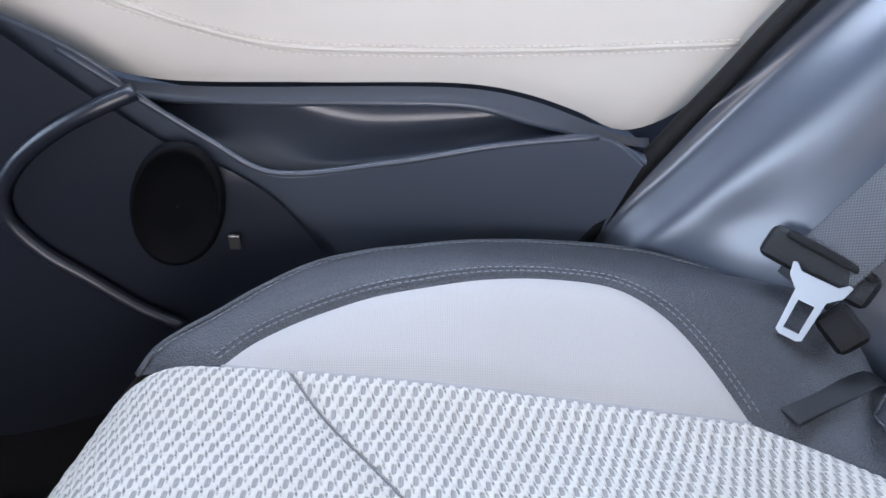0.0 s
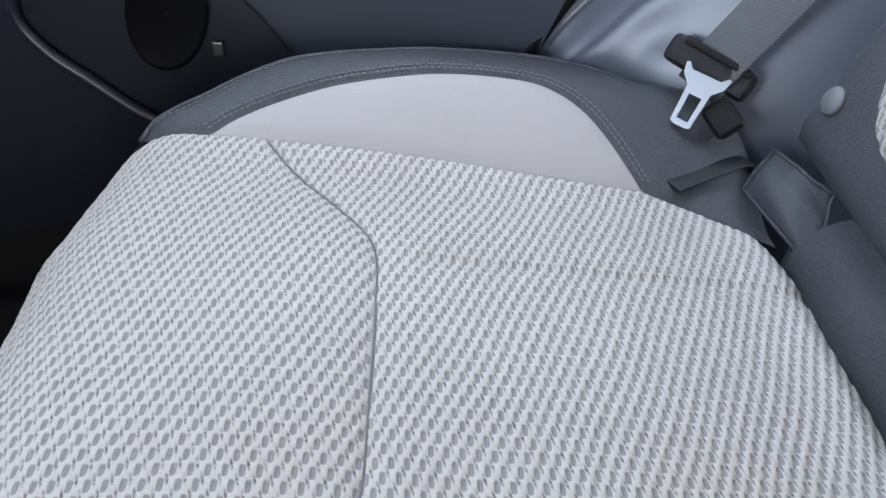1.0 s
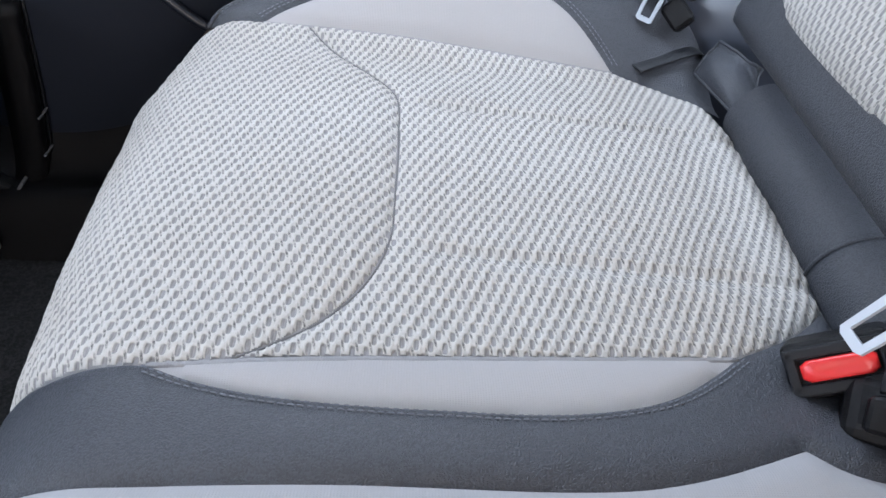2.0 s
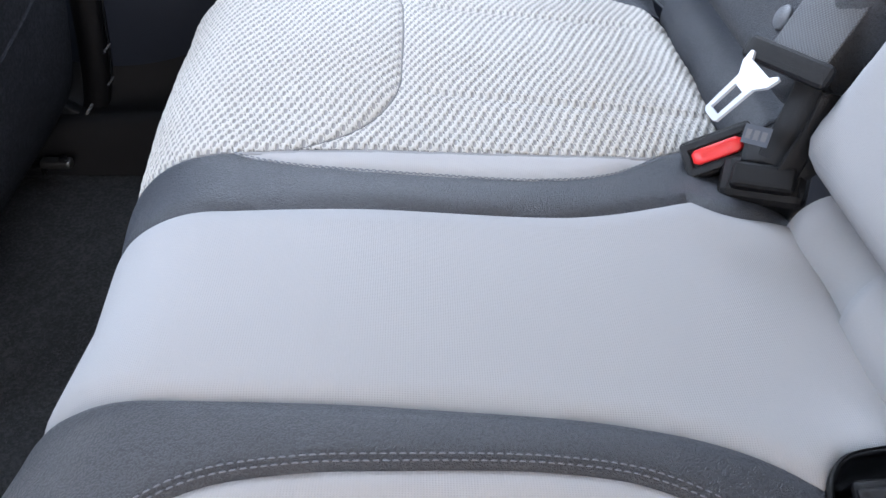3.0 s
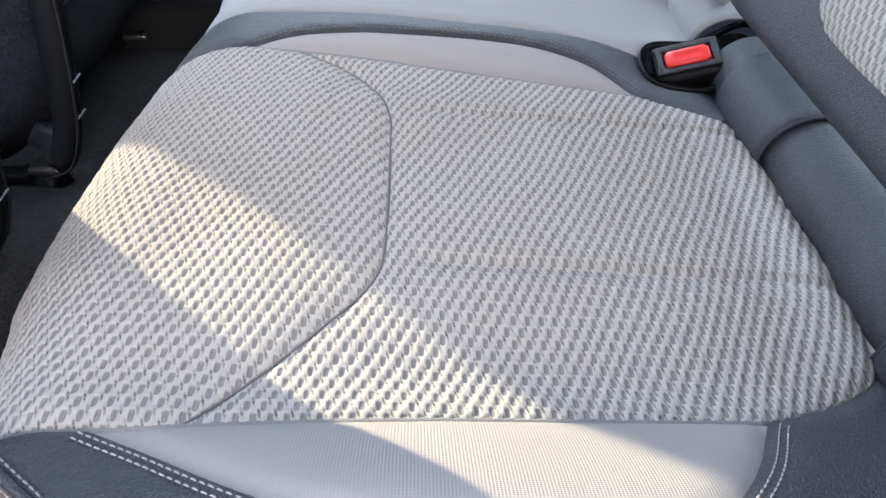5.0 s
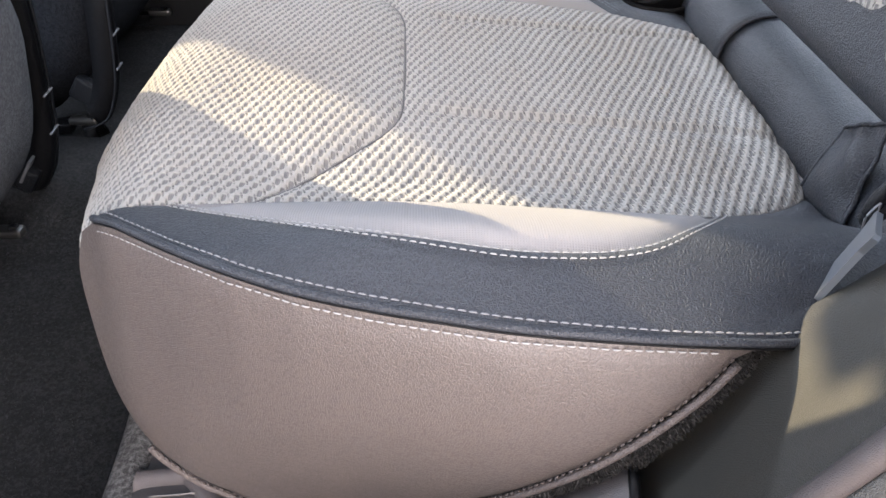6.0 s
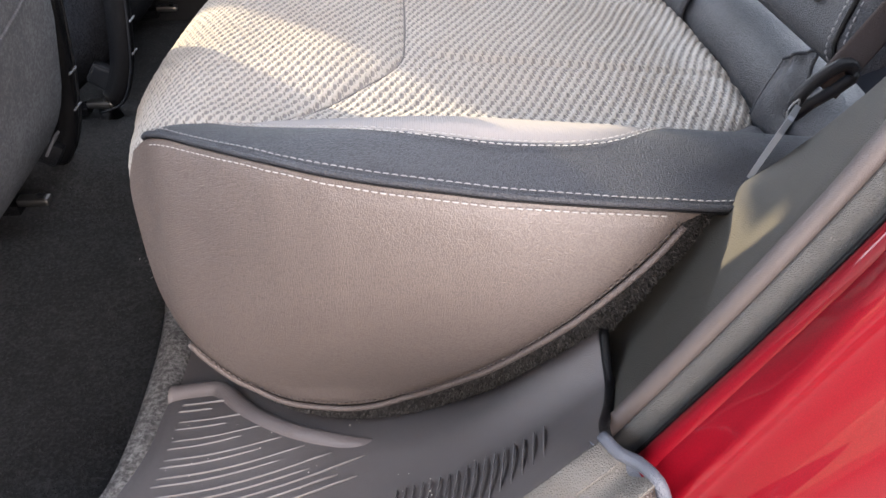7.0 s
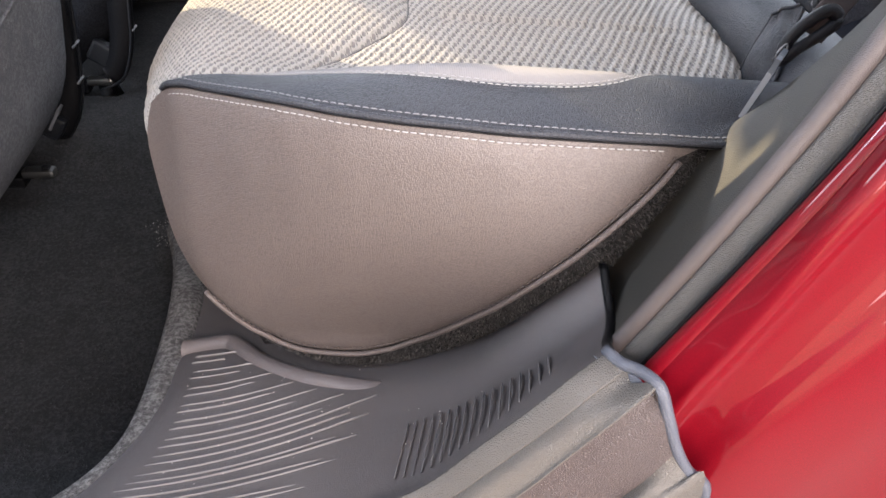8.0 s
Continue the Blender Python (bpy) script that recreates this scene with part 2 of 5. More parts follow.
def empty(name, label, category, group="", kind=""):
    return tagged(new(name), label, category, group, kind)


def table(x, pairs):
    a = np.array(pairs, float)
    return np.interp(x, a[:, 0], a[:, 1])


def sstep(a, b, x):
    t = np.clip((np.asarray(x, float) - a) / (b - a), 0, 1)
    return t * t * (3 - 2 * t)


def curve(points, gap=0.006, closed=False):
    """Points evenly spaced along a smooth curve through the given ones."""
    p = np.array(points, float)
    n = len(p)
    out = []
    for i in range(n if closed else n - 1):
        if closed:
            a, b, c, d = p[i - 1], p[i], p[(i + 1) % n], p[(i + 2) % n]
        else:
            b, c = p[i], p[i + 1]
            a = p[i - 1] if i else 2 * b - c
            d = p[i + 2] if i + 2 < n else 2 * c - b
        ta, tb = np.linalg.norm(b - a) ** 0.5 + 1e-9, np.linalg.norm(c - b) ** 0.5 + 1e-9
        tc = np.linalg.norm(d - c) ** 0.5 + 1e-9
        m1 = tb * ((b - a) / ta - (c - a) / (ta + tb) + (c - b) / tb)
        m2 = tb * ((c - b) / tb - (d - b) / (tb + tc) + (d - c) / tc)
        k = max(1, int(round(np.linalg.norm(c - b) / gap)))
        for t in np.arange(k) / k:
            out.append((2 * t**3 - 3 * t**2 + 1) * b + (t**3 - 2 * t**2 + t) * m1 + (3 * t**2 - 2 * t**3) * c + (t**3 - t**2) * m2)
    if not closed:
        out.append(p[-1])
    return np.array(out)


def edge_distance(pts, loop):
    a, b = loop, np.roll(loop, -1, 0)
    best = np.full(len(pts), 9.0)
    for p, q in zip(a, b):
        d = q - p
        t = np.clip(((pts - p) @ d) / (d @ d + 1e-12), 0, 1)
        best = np.minimum(best, np.linalg.norm(pts - p - t[:, None] * d, axis=1))
    return best


def patch(name, loop, place, mat, parent, step=0.006, puff=0.004, width=0.008, label="", extra=None):
    """A cushioned panel: the closed plan loop filled with triangles, laid on the surface place(u, v, sink)."""
    from mathutils.geometry import delaunay_2d_cdt
    loop = np.array(loop, float)
    keep = [0]
    for i in range(1, len(loop)):
        if np.linalg.norm(loop[i] - loop[keep[-1]]) > step * 0.35:
            keep.append(i)
    if np.linalg.norm(loop[keep[-1]] - loop[0]) < step * 0.35:
        keep.pop()
    loop = loop[keep]
    lo, hi = loop.min(0), loop.max(0)
    gx, gy = np.meshgrid(np.arange(lo[0], hi[0], step), np.arange(lo[1], hi[1], step * 0.87))
    gx = gx + (np.arange(gx.shape[0]) % 2)[:, None] * step / 2
    grid = np.stack([gx.ravel(), gy.ravel()], 1)
    d = edge_distance(grid, loop)
    grid = grid[d > step * 0.55]
    verts = [Vector(p) for p in np.concatenate([loop, grid])]
    n = len(loop)
    v, _, f, *_ = delaunay_2d_cdt(verts, [], [list(range(n))], 1, 1e-6)
    v = np.array([tuple(p) for p in v])
    sink = -puff * np.exp(-edge_distance(v, loop) / width)
    if extra is not None:
        sink = sink + extra(v[:, 0], v[:, 1])
    xyz = place(v[:, 0], v[:, 1], sink)
    faces = [tuple(q) for q in f]
    a, b, c = (xyz[[q[k] for q in faces]] for k in range(3))
    up = np.cross(b - a, c - a).sum(0)
    return mesh_object(name, xyz, faces, mat, parent, label, uv=v), up


def sweep(name, path, section, mat, parent=None, label="", up=(0, 0, 1), closed=False, caps=True, uv=False):
    """A section (points across, up) drawn along a path."""
    p = np.array(path, float)
    n, k = len(p), len(section)
    sec = np.array(section, float)
    verts, uvs = [], []
    run = 0.0
    upv = np.array(up, float)
    for i in range(n):
        a, b = p[i - 1] if (i or closed) else p[i], p[(i + 1) % n] if (i < n - 1 or closed) else p[i]
        t = (b - a) / (np.linalg.norm(b - a) + 1e-12)
        side = np.cross(t, upv)
        side = side / (np.linalg.norm(side) + 1e-9)
        top = np.cross(side, t)
        if i:
            run += np.linalg.norm(p[i] - p[i - 1])
        for s in sec:
            verts.append(p[i] + side * s[0] + top * s[1])
            uvs.append((run, s[0]))
    faces = []
    for i in range(n if closed else n - 1):
        j = (i + 1) % n
        for q in range(k):
            r = (q + 1) % k
            faces.append((i * k + q, i * k + r, j * k + r, j * k + q))
    if caps and not closed:
        faces += [tuple(range(k))[::-1], tuple(range((n - 1) * k, n * k))]
    return mesh_object(name, verts, faces, mat, parent, label, uv=uvs)


def ring(r, n=8, flat=1.0):
    return [(r * math.cos(2 * math.pi * i / n), r * flat * math.sin(2 * math.pi * i / n)) for i in range(n)]


def strap_section(w, t):
    return [(-w / 2, 0), (-w / 2 + t, -t / 2), (w / 2 - t, -t / 2), (w / 2, 0), (w / 2 - t, t / 2), (-w / 2 + t, t / 2)]


def stitches(name, path, normal, mat, parent, long=0.0042, gap=0.0022, r=0.0005, label="", lift=0.0004):
    """A row of short raised threads along a path."""
    p = np.array(path, float)
    seg = np.linalg.norm(np.diff(p, axis=0), axis=1)
    run = np.r_[0, np.cumsum(seg)]
    nor = np.array(normal, float)
    nor = np.broadcast_to(nor, p.shape)
    at = lambda s: np.array([np.interp(s, run, p[:, k]) for k in range(3)])
    an = lambda s: np.array([np.interp(s, run, nor[:, k]) for k in range(3)])
    verts, faces = [], []
    s = 0.0
    while s + long < run[-1]:
        a, b = at(s), at(s + long)
        t = (b - a) / (np.linalg.norm(b - a) + 1e-9)
        n = an(s + long / 2)
        n = n / np.linalg.norm(n)
        w = np.cross(t, n)
        base = len(verts)
        for f, k in ((0.0, 0.35), (0.2, 1.0), (0.8, 1.0), (1.0, 0.35)):
            c = a + (b - a) * f + n * (lift + (r * 0.5 if 0 < f < 1 else -r * 0.6))
            for ang in (0, 72, 144, 216, 288):
                e = math.radians(ang)
                verts.append(c + (w * math.cos(e) * 1.3 + n * math.sin(e)) * r * k)
        for i in range(3):
            for j in range(5):
                q = (j + 1) % 5
                faces.append((base + i * 5 + j, base + i * 5 + q, base + i * 5 + 5 + q, base + i * 5 + 5 + j))
        s += long + gap
    return mesh_object(name, verts, faces, mat, parent, label)


def sheet(name, rows, mat, parent=None, label="", thick=0.0, uv=False):
    """A smooth sheet through rows of points (all rows equally long), with thickness if given."""
    g = np.array(rows, float)
    r, c, _ = g.shape
    verts = list(g.reshape(-1, 3))
    faces = [(i * c + j, i * c + j + 1, (i + 1) * c + j + 1, (i + 1) * c + j) for i in range(r - 1) for j in range(c - 1)]
    uvs = [(0.02 * i, 0.02 * j) for i in range(r) for j in range(c)]
    if thick:
        du = np.gradient(g, axis=0)
        dv = np.gradient(g, axis=1)
        n = np.cross(du, dv)
        n /= np.linalg.norm(n, axis=2, keepdims=True) + 1e-12
        back = (g - n * thick).reshape(-1, 3)
        k = len(verts)
        verts += list(back)
        uvs += uvs
        faces += [tuple(q + k for q in f[::-1]) for f in faces]
        rim = [i * c for i in range(r)] + [(r - 1) * c + j for j in range(1, c)] + [i * c + c - 1 for i in range(r - 2, -1, -1)] + [j for j in range(c - 2, 0, -1)]
        for a, b in zip(rim, rim[1:] + rim[:1]):
            faces.append((a, b, b + k, a + k))
    return mesh_object(name, verts, faces, mat, parent, label, uv=uvs)


def loft(name, lines, mat, parent=None, label="", n=24, m=6, thick=0.0):
    """A sheet through several 3D guide lines, each smoothed and resampled to n points, with m steps between."""
    res = []
    for l in lines:
        q = curve(l, 0.004)
        run = np.r_[0, np.cumsum(np.linalg.norm(np.diff(q, axis=0), axis=1))]
        s = np.linspace(0, run[-1], n)
        res.append(np.stack([np.interp(s, run, q[:, k]) for k in range(3)], 1))
    res = np.array(res)
    cols = []
    for j in range(n):
        q = res[:, j]
        t = np.linspace(0, len(q) - 1, (len(q) - 1) * m + 1)
        line = []
        for s in t:
            i = min(int(s), len(q) - 2)
            f = s - i
            b, c = q[i], q[i + 1]
            a = q[i - 1] if i else 2 * b - c
            d = q[i + 2] if i + 2 < len(q) else 2 * c - b
            line.append(0.5 * (2 * b + (c - a) * f + (2 * a - 5 * b + 4 * c - d) * f**2 + (3 * b - a - 3 * c + d) * f**3))
        cols.append(line)
    return sheet(name, np.array(cols), mat, parent, label, thick)


def block(name, size, m, mat, parent=None, label="", bevel=0.003, seg=2, taper=1.0, smooth=True):
    """A bevelled block of the given size at the pose m; taper narrows its top."""
    bm = bmesh.new()
    bmesh.ops.create_cube(bm, size=1.0)
    for v in bm.verts:
        k = taper if v.co.z > 0 else 1.0
        v.co = Vector((v.co.x * size[0] * k, v.co.y * size[1] * k, v.co.z * size[2]))
    if bevel:
        bmesh.ops.bevel(bm, geom=list(bm.edges), offset=bevel, segments=seg, profile=0.6, affect="EDGES")
    bmesh.ops.transform(bm, matrix=m, verts=list(bm.verts))
    return part(name, bm, mat, parent, label, smooth=False)


def outline_plate(name, loop, thick, m, mat, parent=None, label="", bevel=0.0008, holes=()):
    """A flat plate cut to a plan outline, given thickness; holes are loops inside it."""
    from mathutils.geometry import delaunay_2d_cdt
    pts = [Vector(p) for p in loop]
    rings = [list(range(len(pts)))]
    for h in holes:
        rings.append(list(range(len(pts), len(pts) + len(h)))[::-1])
        pts += [Vector(p) for p in h]
    edges = [(r[i], r[(i + 1) % len(r)]) for r in rings for i in range(len(r))]
    v, _, f, *_ = delaunay_2d_cdt(pts, edges, [], 0, 1e-7)

    def inside(c, poly):
        odd = False
        for (x0, y0), (x1, y1) in zip(poly, list(poly[1:]) + [poly[0]]):
            if (y0 > c[1]) != (y1 > c[1]) and c[0] < (x1 - x0) * (c[1] - y0) / (y1 - y0) + x0:
                odd = not odd
        return odd

    mid = [sum((v[i] for i in q), Vector((0, 0))) / len(q) for q in f]
    f = [q for q, c in zip(f, mid) if inside(c, [tuple(p) for p in loop]) and not any(inside(c, [tuple(p) for p in h]) for h in holes)]
    bm = bmesh.new()
    vs = [bm.verts.new((p[0], p[1], 0)) for p in v]
    for q in f:
        bm.faces.new([vs[i] for i in q])
    bmesh.ops.recalc_face_normals(bm, faces=list(bm.faces))
    got = bmesh.ops.extrude_face_region(bm, geom=list(bm.faces))
    bmesh.ops.translate(bm, vec=(0, 0, thick), verts=[e for e in got["geom"] if isinstance(e, bmesh.types.BMVert)])
    bmesh.ops.recalc_face_normals(bm, faces=list(bm.faces))
    bmesh.ops.transform(bm, matrix=m, verts=list(bm.verts))
    return part(name, bm, mat, parent, label)


def fibres(name, points, normals, count, length, mat, parent, seed, width=0.00045, label=""):
    """Short standing fibres scattered over sample points of a surface."""
    rng = np.random.default_rng(seed)
    pts, nor = np.array(points, float).reshape(-1, 4), np.array(normals, float).reshape(-1, 3)
    pick = rng.integers(0, len(pts), count)
    p = pts[pick, :3] + rng.uniform(-1, 1, (count, 3)) * pts[pick, 3:]
    d = nor[pick] + rng.normal(0, 0.55, (count, 3))
    d /= np.linalg.norm(d, axis=1, keepdims=True) + 1e-9
    w = np.cross(d, rng.normal(0, 1, (count, 3)))
    w /= np.linalg.norm(w, axis=1, keepdims=True) + 1e-9
    size = length * rng.uniform(0.5, 1.3, (count, 1))
    p = p - nor[pick] * (np.sum((p - pts[pick, :3]) * nor[pick], 1, keepdims=True) + 0.0008)
    v = np.stack([p - w * width, p + w * width, p + d * size], 1).reshape(-1, 3)
    ob = mesh_object(name, v, np.arange(count * 3).reshape(-1, 3), mat, parent, label, smooth=False)
    return ob


def surface_samples(ob):
    """Centres and normals of a mesh's faces, as often as their area asks."""
    me = ob.data
    c, n, a = np.zeros(len(me.polygons) * 3), np.zeros(len(me.polygons) * 3), np.zeros(len(me.polygons))
    me.polygons.foreach_get("center", c)
    me.polygons.foreach_get("normal", n)
    me.polygons.foreach_get("area", a)
    k = np.maximum(1, (a / 4e-6).astype(int))
    c = np.concatenate([c.reshape(-1, 3), (np.sqrt(a) * 0.6)[:, None]], 1)
    return np.repeat(c, k, 0), np.repeat(n.reshape(-1, 3), k, 0)


# ---- ground and shell of the car ----
def plane_sheet(name, x0, x1, y0, y1, z, mat, n=2, **k):
    xs, ys = np.linspace(x0, x1, n), np.linspace(y0, y1, n)
    return sheet(name, [[(x, y, z) for y in ys] for x in xs], mat, **k)


tagged(plane_sheet("ground", -400, 400, -400, 400, -0.42, GROUND, 3), "pale dusty concrete ground outside the car", "ground", kind="structure")

roof = block("ceiling", (2.9, 1.36, 0.05), pose(0.25, 0, 1.105), HEADLINER, bevel=0.02)
tagged(roof, "pale cloth headliner of the car roof", "ceiling", kind="structure")
# added out of view: its lower edge ends the sun on the arch
tagged(block("sun_cut_rail", (2.9, 0.07, 0.08), pose(0.25, 0.705, 1.097), HEADLINER, bevel=0.015), "unseen pale cloth rail added to cut the sun patch short", "roof rail", kind="structure")
far_wall = block("wall_far", (2.9, 0.06, 1.26), pose(0.25, 0.84, 0.21), PLASTIC, bevel=0.01)
tagged(far_wall, "dark lower body side behind the closed door", "wall", kind="structure")
# unseen pillars; the first is widened to keep sun off the bench
for px, w in ((-0.625, 0.75), (0.92, 0.5)):
    tagged(block("screening_pillar_far", (w, 0.05, 0.6), pose(px, 0.76, 0.83, -12, 0, 0), PLASTIC, bevel=0.015), "unseen dark trimmed roof pillar screening the far windows", "pillar", kind="structure")
tagged(block("wall_rear", (0.06, 1.6, 1.0), pose(1.15, 0, 0.2), PLASTIC, bevel=0.01), "dark trim behind the rear seats", "wall", kind="structure")
tagged(block("wall_front", (0.10, 1.6, 1.05), pose(-1.25, 0, 0.1), PLASTIC, bevel=0.01), "dark dashboard side closing the cabin", "wall", kind="structure")
# placed out of view so that its edge bounds the sun band
tagged(block("sun_edge_pillar", (0.06, 0.21, 0.62), pose(-1.17, 0.868, 0.86), PLASTIC, bevel=0.01), "unseen dark front pillar set to edge the sun band", "pillar", kind="structure")
# unseen wall, added to throw warm sunlight back at the open side
PLASTER = plastic_material("wall_plaster", (0.50, 0.43, 0.36), 0.9, 60, 0.002)
tagged(block("bounce_wall", (7, 0.3, 4.2), pose(0.8, -3.4, 1.68), PLASTER, bevel=0.02), "unseen beige plastered wall added to bounce sunlight at the near side", "wall", kind="structure")
tagged(block("wall_near", (0.95, 0.06, 1.0), pose(-0.86, -0.80, 0.30), PLASTIC, bevel=0.01), "closed front door inner side of the car", "wall", kind="structure")
tagged(block("pillar_near", (0.14, 0.07, 1.05), pose(-0.42, -0.76, 0.6), PLASTIC, bevel=0.02), "dark trimmed middle roof pillar", "pillar", kind="structure")
tagged(block("pillar_near", (0.60, 0.07, 0.60), pose(0.98, -0.74, 0.80), PLASTIC, bevel=0.02), "dark trimmed rear roof pillar", "pillar", kind="structure")

# floor with carpet
fl = [[(x, y, -0.02 + 0.07 * float(sstep(0.16, 0.05, abs(y))) * float(sstep(-0.05, -0.6, x)) + 0.004 * noise.noise((x * 9, y * 9, 0))) for y in np.linspace(-0.74, 0.8, 60)] for x in np.linspace(-1.2, 0.6, 60)]
floor = tagged(sheet("floor", fl, CARPET), "black fibre carpet of the rear footwell", "floor", kind="structure")
pp, nn = surface_samples(floor)
near = (pp[:, 0] > -0.36) & (pp[:, 0] < 0.05) & (pp[:, 1] < 0.25)
tagged(fibres("carpet_pile", pp[near], np.abs(nn[near]), 36000, 0.0035, DARK_PILE, None, 5, 0.0006), "short black and grey fibres of the floor carpet", "carpet pile", kind="stuff")


# ---- rear bench cushion ----
FRONT = [(0, -0.0070), (0.1, -0.0150), (0.17, -0.0270), (0.25, -0.0355), (0.35, -0.0405), (0.44, -0.0405), (0.5, -0.028), (0.55, -0.010),
         (0.57, 0.004), (0.59, 0.026), (0.62, 0.056), (0.643, 0.090), (0.667, 0.145), (0.68, 0.20), (0.70, 0.28)]
LIPS = [(0, 0.085), (0.46, 0.085), (0.50, 0.078), (0.55, 0.060), (0.57, 0.034), (0.60, 0.014), (0.70, 0.010)]


SEAM_DROP = [(0.0, 0.0), (0.06, 0.001), (0.08, 0.0101), (0.1, 0.005), (0.12, -0.0013), (0.14, -0.0017), (0.16, -0.0021), (0.18, -0.003), (0.2, -0.0027), (0.22, -0.0021), (0.25, -0.0012), (0.28, 0.0003), (0.3, 0.0006), (0.35, 0.0003), (0.39, -0.0038), (0.42, -0.0073), (0.5, -0.0026)]


def bench_height(x, y):
    a = np.abs(y)
    outer = 0.050 * sstep(0.505, 0.625, a) - 0.013 * sstep(0.622, 0.69, a)
    inner = 0.014 * (1 - sstep(0.11, 0.22, a)) + 0.003 * np.exp(-((a - 0.105) / 0.025) ** 2)
    ax = sstep(-0.06, 0.25, x)
    z = 0.352 - 0.085 * x + outer * ax + inner * sstep(-0.02, 0.20, x)
    # crown of the outer seats
    z = z + 0.0105 * sstep(0.15, 0.25, a) * (1 - sstep(0.42, 0.555, a)) * sstep(0.05, 0.15, x)
    # shallow sewn lines along the outer seats
    for g in (0.25, 0.43):
        z = z - 0.0035 * np.exp(-((a - g) / 0.007) ** 2) * sstep(0.20, 0.24, x)
    z = z + 0.002 * np.exp(-((x - 0.10) / 0.07) ** 2) * sstep(0.14, 0.24, a) * (1 - sstep(0.46, 0.55, a))
    z = z + table(x, SEAM_DROP) * sstep(0.615, 0.668, a)
    return z - 0.9 * np.clip(x - 0.478 - 0.022 * (1 - sstep(0.085, 0.105, a)), 0, 1) ** 1.3


def bench(s, y, sink=0.0):
    """The bench surface: s runs back along the top and, below the front lip, down the front."""
    s, y, sink = np.broadcast_arrays(np.asarray(s, float), np.asarray(y, float), np.asarray(sink, float))
    xf = table(np.abs(y), FRONT)
    LIP = table(np.abs(y), LIPS)
    # the near cushion bulges further at its front than the far one
    full = sstep(0.10, 0.17, np.abs(y)) * (1 - sstep(0.38, 0.46, np.abs(y)))
    xf = xf + np.where(y < 0, -0.0175, 0.004) * full
    LIP = LIP + np.where(y < 0, 0.030, 0.0) * full
    q = xf + LIP - s
    ang = np.clip(q / LIP, 0, 1.45)
    down = np.clip(q - 1.45 * LIP, 0, 9)
    top = bench_height(np.maximum(s, xf + LIP), y)
    r = LIP + sink
    x = np.where(q > 0, xf + LIP - r * np.sin(ang) + down * 0.16, s)
    z = np.where(q > 0, top - LIP + r * np.cos(ang) - down * 0.985, top + sink)
    return np.stack([x, y, z], -1)


KNIT_OUT = [(-0.20, 0.515), (-0.05, 0.545), (0.012, 0.553), (0.066, 0.554), (0.108, 0.552)]
HEX = [(0.108, 0.552), (0.136, 0.517), (0.166, 0.483), (0.187, 0.457), (0.196, 0.437), (0.199, 0.388), (0.199, 0.318), (0.197, 0.259), (0.187, 0.226),
       (0.164, 0.192), (0.139, 0.171), (0.116, 0.157)]
KNIT_IN = [(0.116, 0.157), (0.073, 0.150), (0.043, 0.148), (0.015, 0.146), (-0.03, 0.144), (-0.20, 0.140)]
KNIT_REAR = [(0.401, 0.537), (0.455, 0.517), (0.483, 0.499), (0.494, 0.46), (0.497, 0.36), (0.496, 0.29), (0.488, 0.234), (0.465, 0.213), (0.414, 0.187)]
LENS_NEAR = [(0.066, 0.554), (0.100, 0.571), (0.132, 0.589), (0.161, 0.604), (0.186, 0.614), (0.21, 0.621), (0.232, 0.626), (0.255, 0.629), (0.279, 0.629), (0.303, 0.627), (0.329, 0.619),
             (0.351, 0.602), (0.373, 0.578), (0.401, 0.537)]
LENS_FAR = [(0.066, 0.554), (0.081, 0.569), (0.099, 0.580), (0.117, 0.588), (0.155, 0.600), (0.195, 0.607), (0.235, 0.614), (0.276, 0.619), (0.318, 0.617), (0.338, 0.608), (0.357, 0.594),
            (0.375, 0.575), (0.393, 0.551), (0.401, 0.537)]
IN_NEAR = [(0.073, 0.150), (0.091, 0.137), (0.111, 0.129), (0.154, 0.123), (0.198, 0.121), (0.242, 0.119), (0.287, 0.119), (0.332, 0.124), (0.375, 0.141), (0.394, 0.158), (0.414, 0.187)]
IN_FAR = [(0.073, 0.150), (0.096, 0.141), (0.114, 0.136), (0.132, 0.132), (0.166, 0.128), (0.20, 0.127), (0.234, 0.128), (0.269, 0.129), (0.306, 0.133), (0.345, 0.143), (0.367, 0.153), (0.391, 0.169), (0.414, 0.187)]
OUTLINE = [(0.010, 0.554), (0.021, 0.567), (0.037, 0.579), (0.055, 0.593), (0.08, 0.613), (0.114, 0.636), (0.15, 0.652), (0.185, 0.662), (0.22, 0.670), (0.25, 0.675), (0.3, 0.679),
           (0.35, 0.679), (0.39, 0.674), (0.42, 0.665), (0.45, 0.643), (0.48, 0.615)]
MID_FRONT = [(-0.20, 0.083), (-0.03, 0.079), (0.03, 0.078), (0.075, 0.079), (0.134, 0.081), (0.2, 0.083), (0.3, 0.086), (0.336, 0.090)]
MID_EDGE = MID_FRONT + [(0.370, 0.098), (0.400, 0.108), (0.426, 0.118)]
MID_BACK = [(0.426, 0.118), (0.440, 0.108), (0.458, 0.102), (0.506, 0.098)]
# beside the recess of the buckle the middle panel flares out
NEAR_EDGE = MID_FRONT + [(0.372, 0.097), (0.403, 0.108), (0.430, 0.123)]
NEAR_BACK = [(0.430, 0.123), (0.444, 0.108), (0.470, 0.100), (0.506, 0.092)]
RECESS = [(0.505, 0.168), (0.490, 0.170), (0.455, 0.170), (0.436, 0.162), (0.429, 0.146), (0.430, 0.123)]

rear_bench = empty("rear_bench_seat", "rear car bench seat in grey knit and slate leather", "car seat")
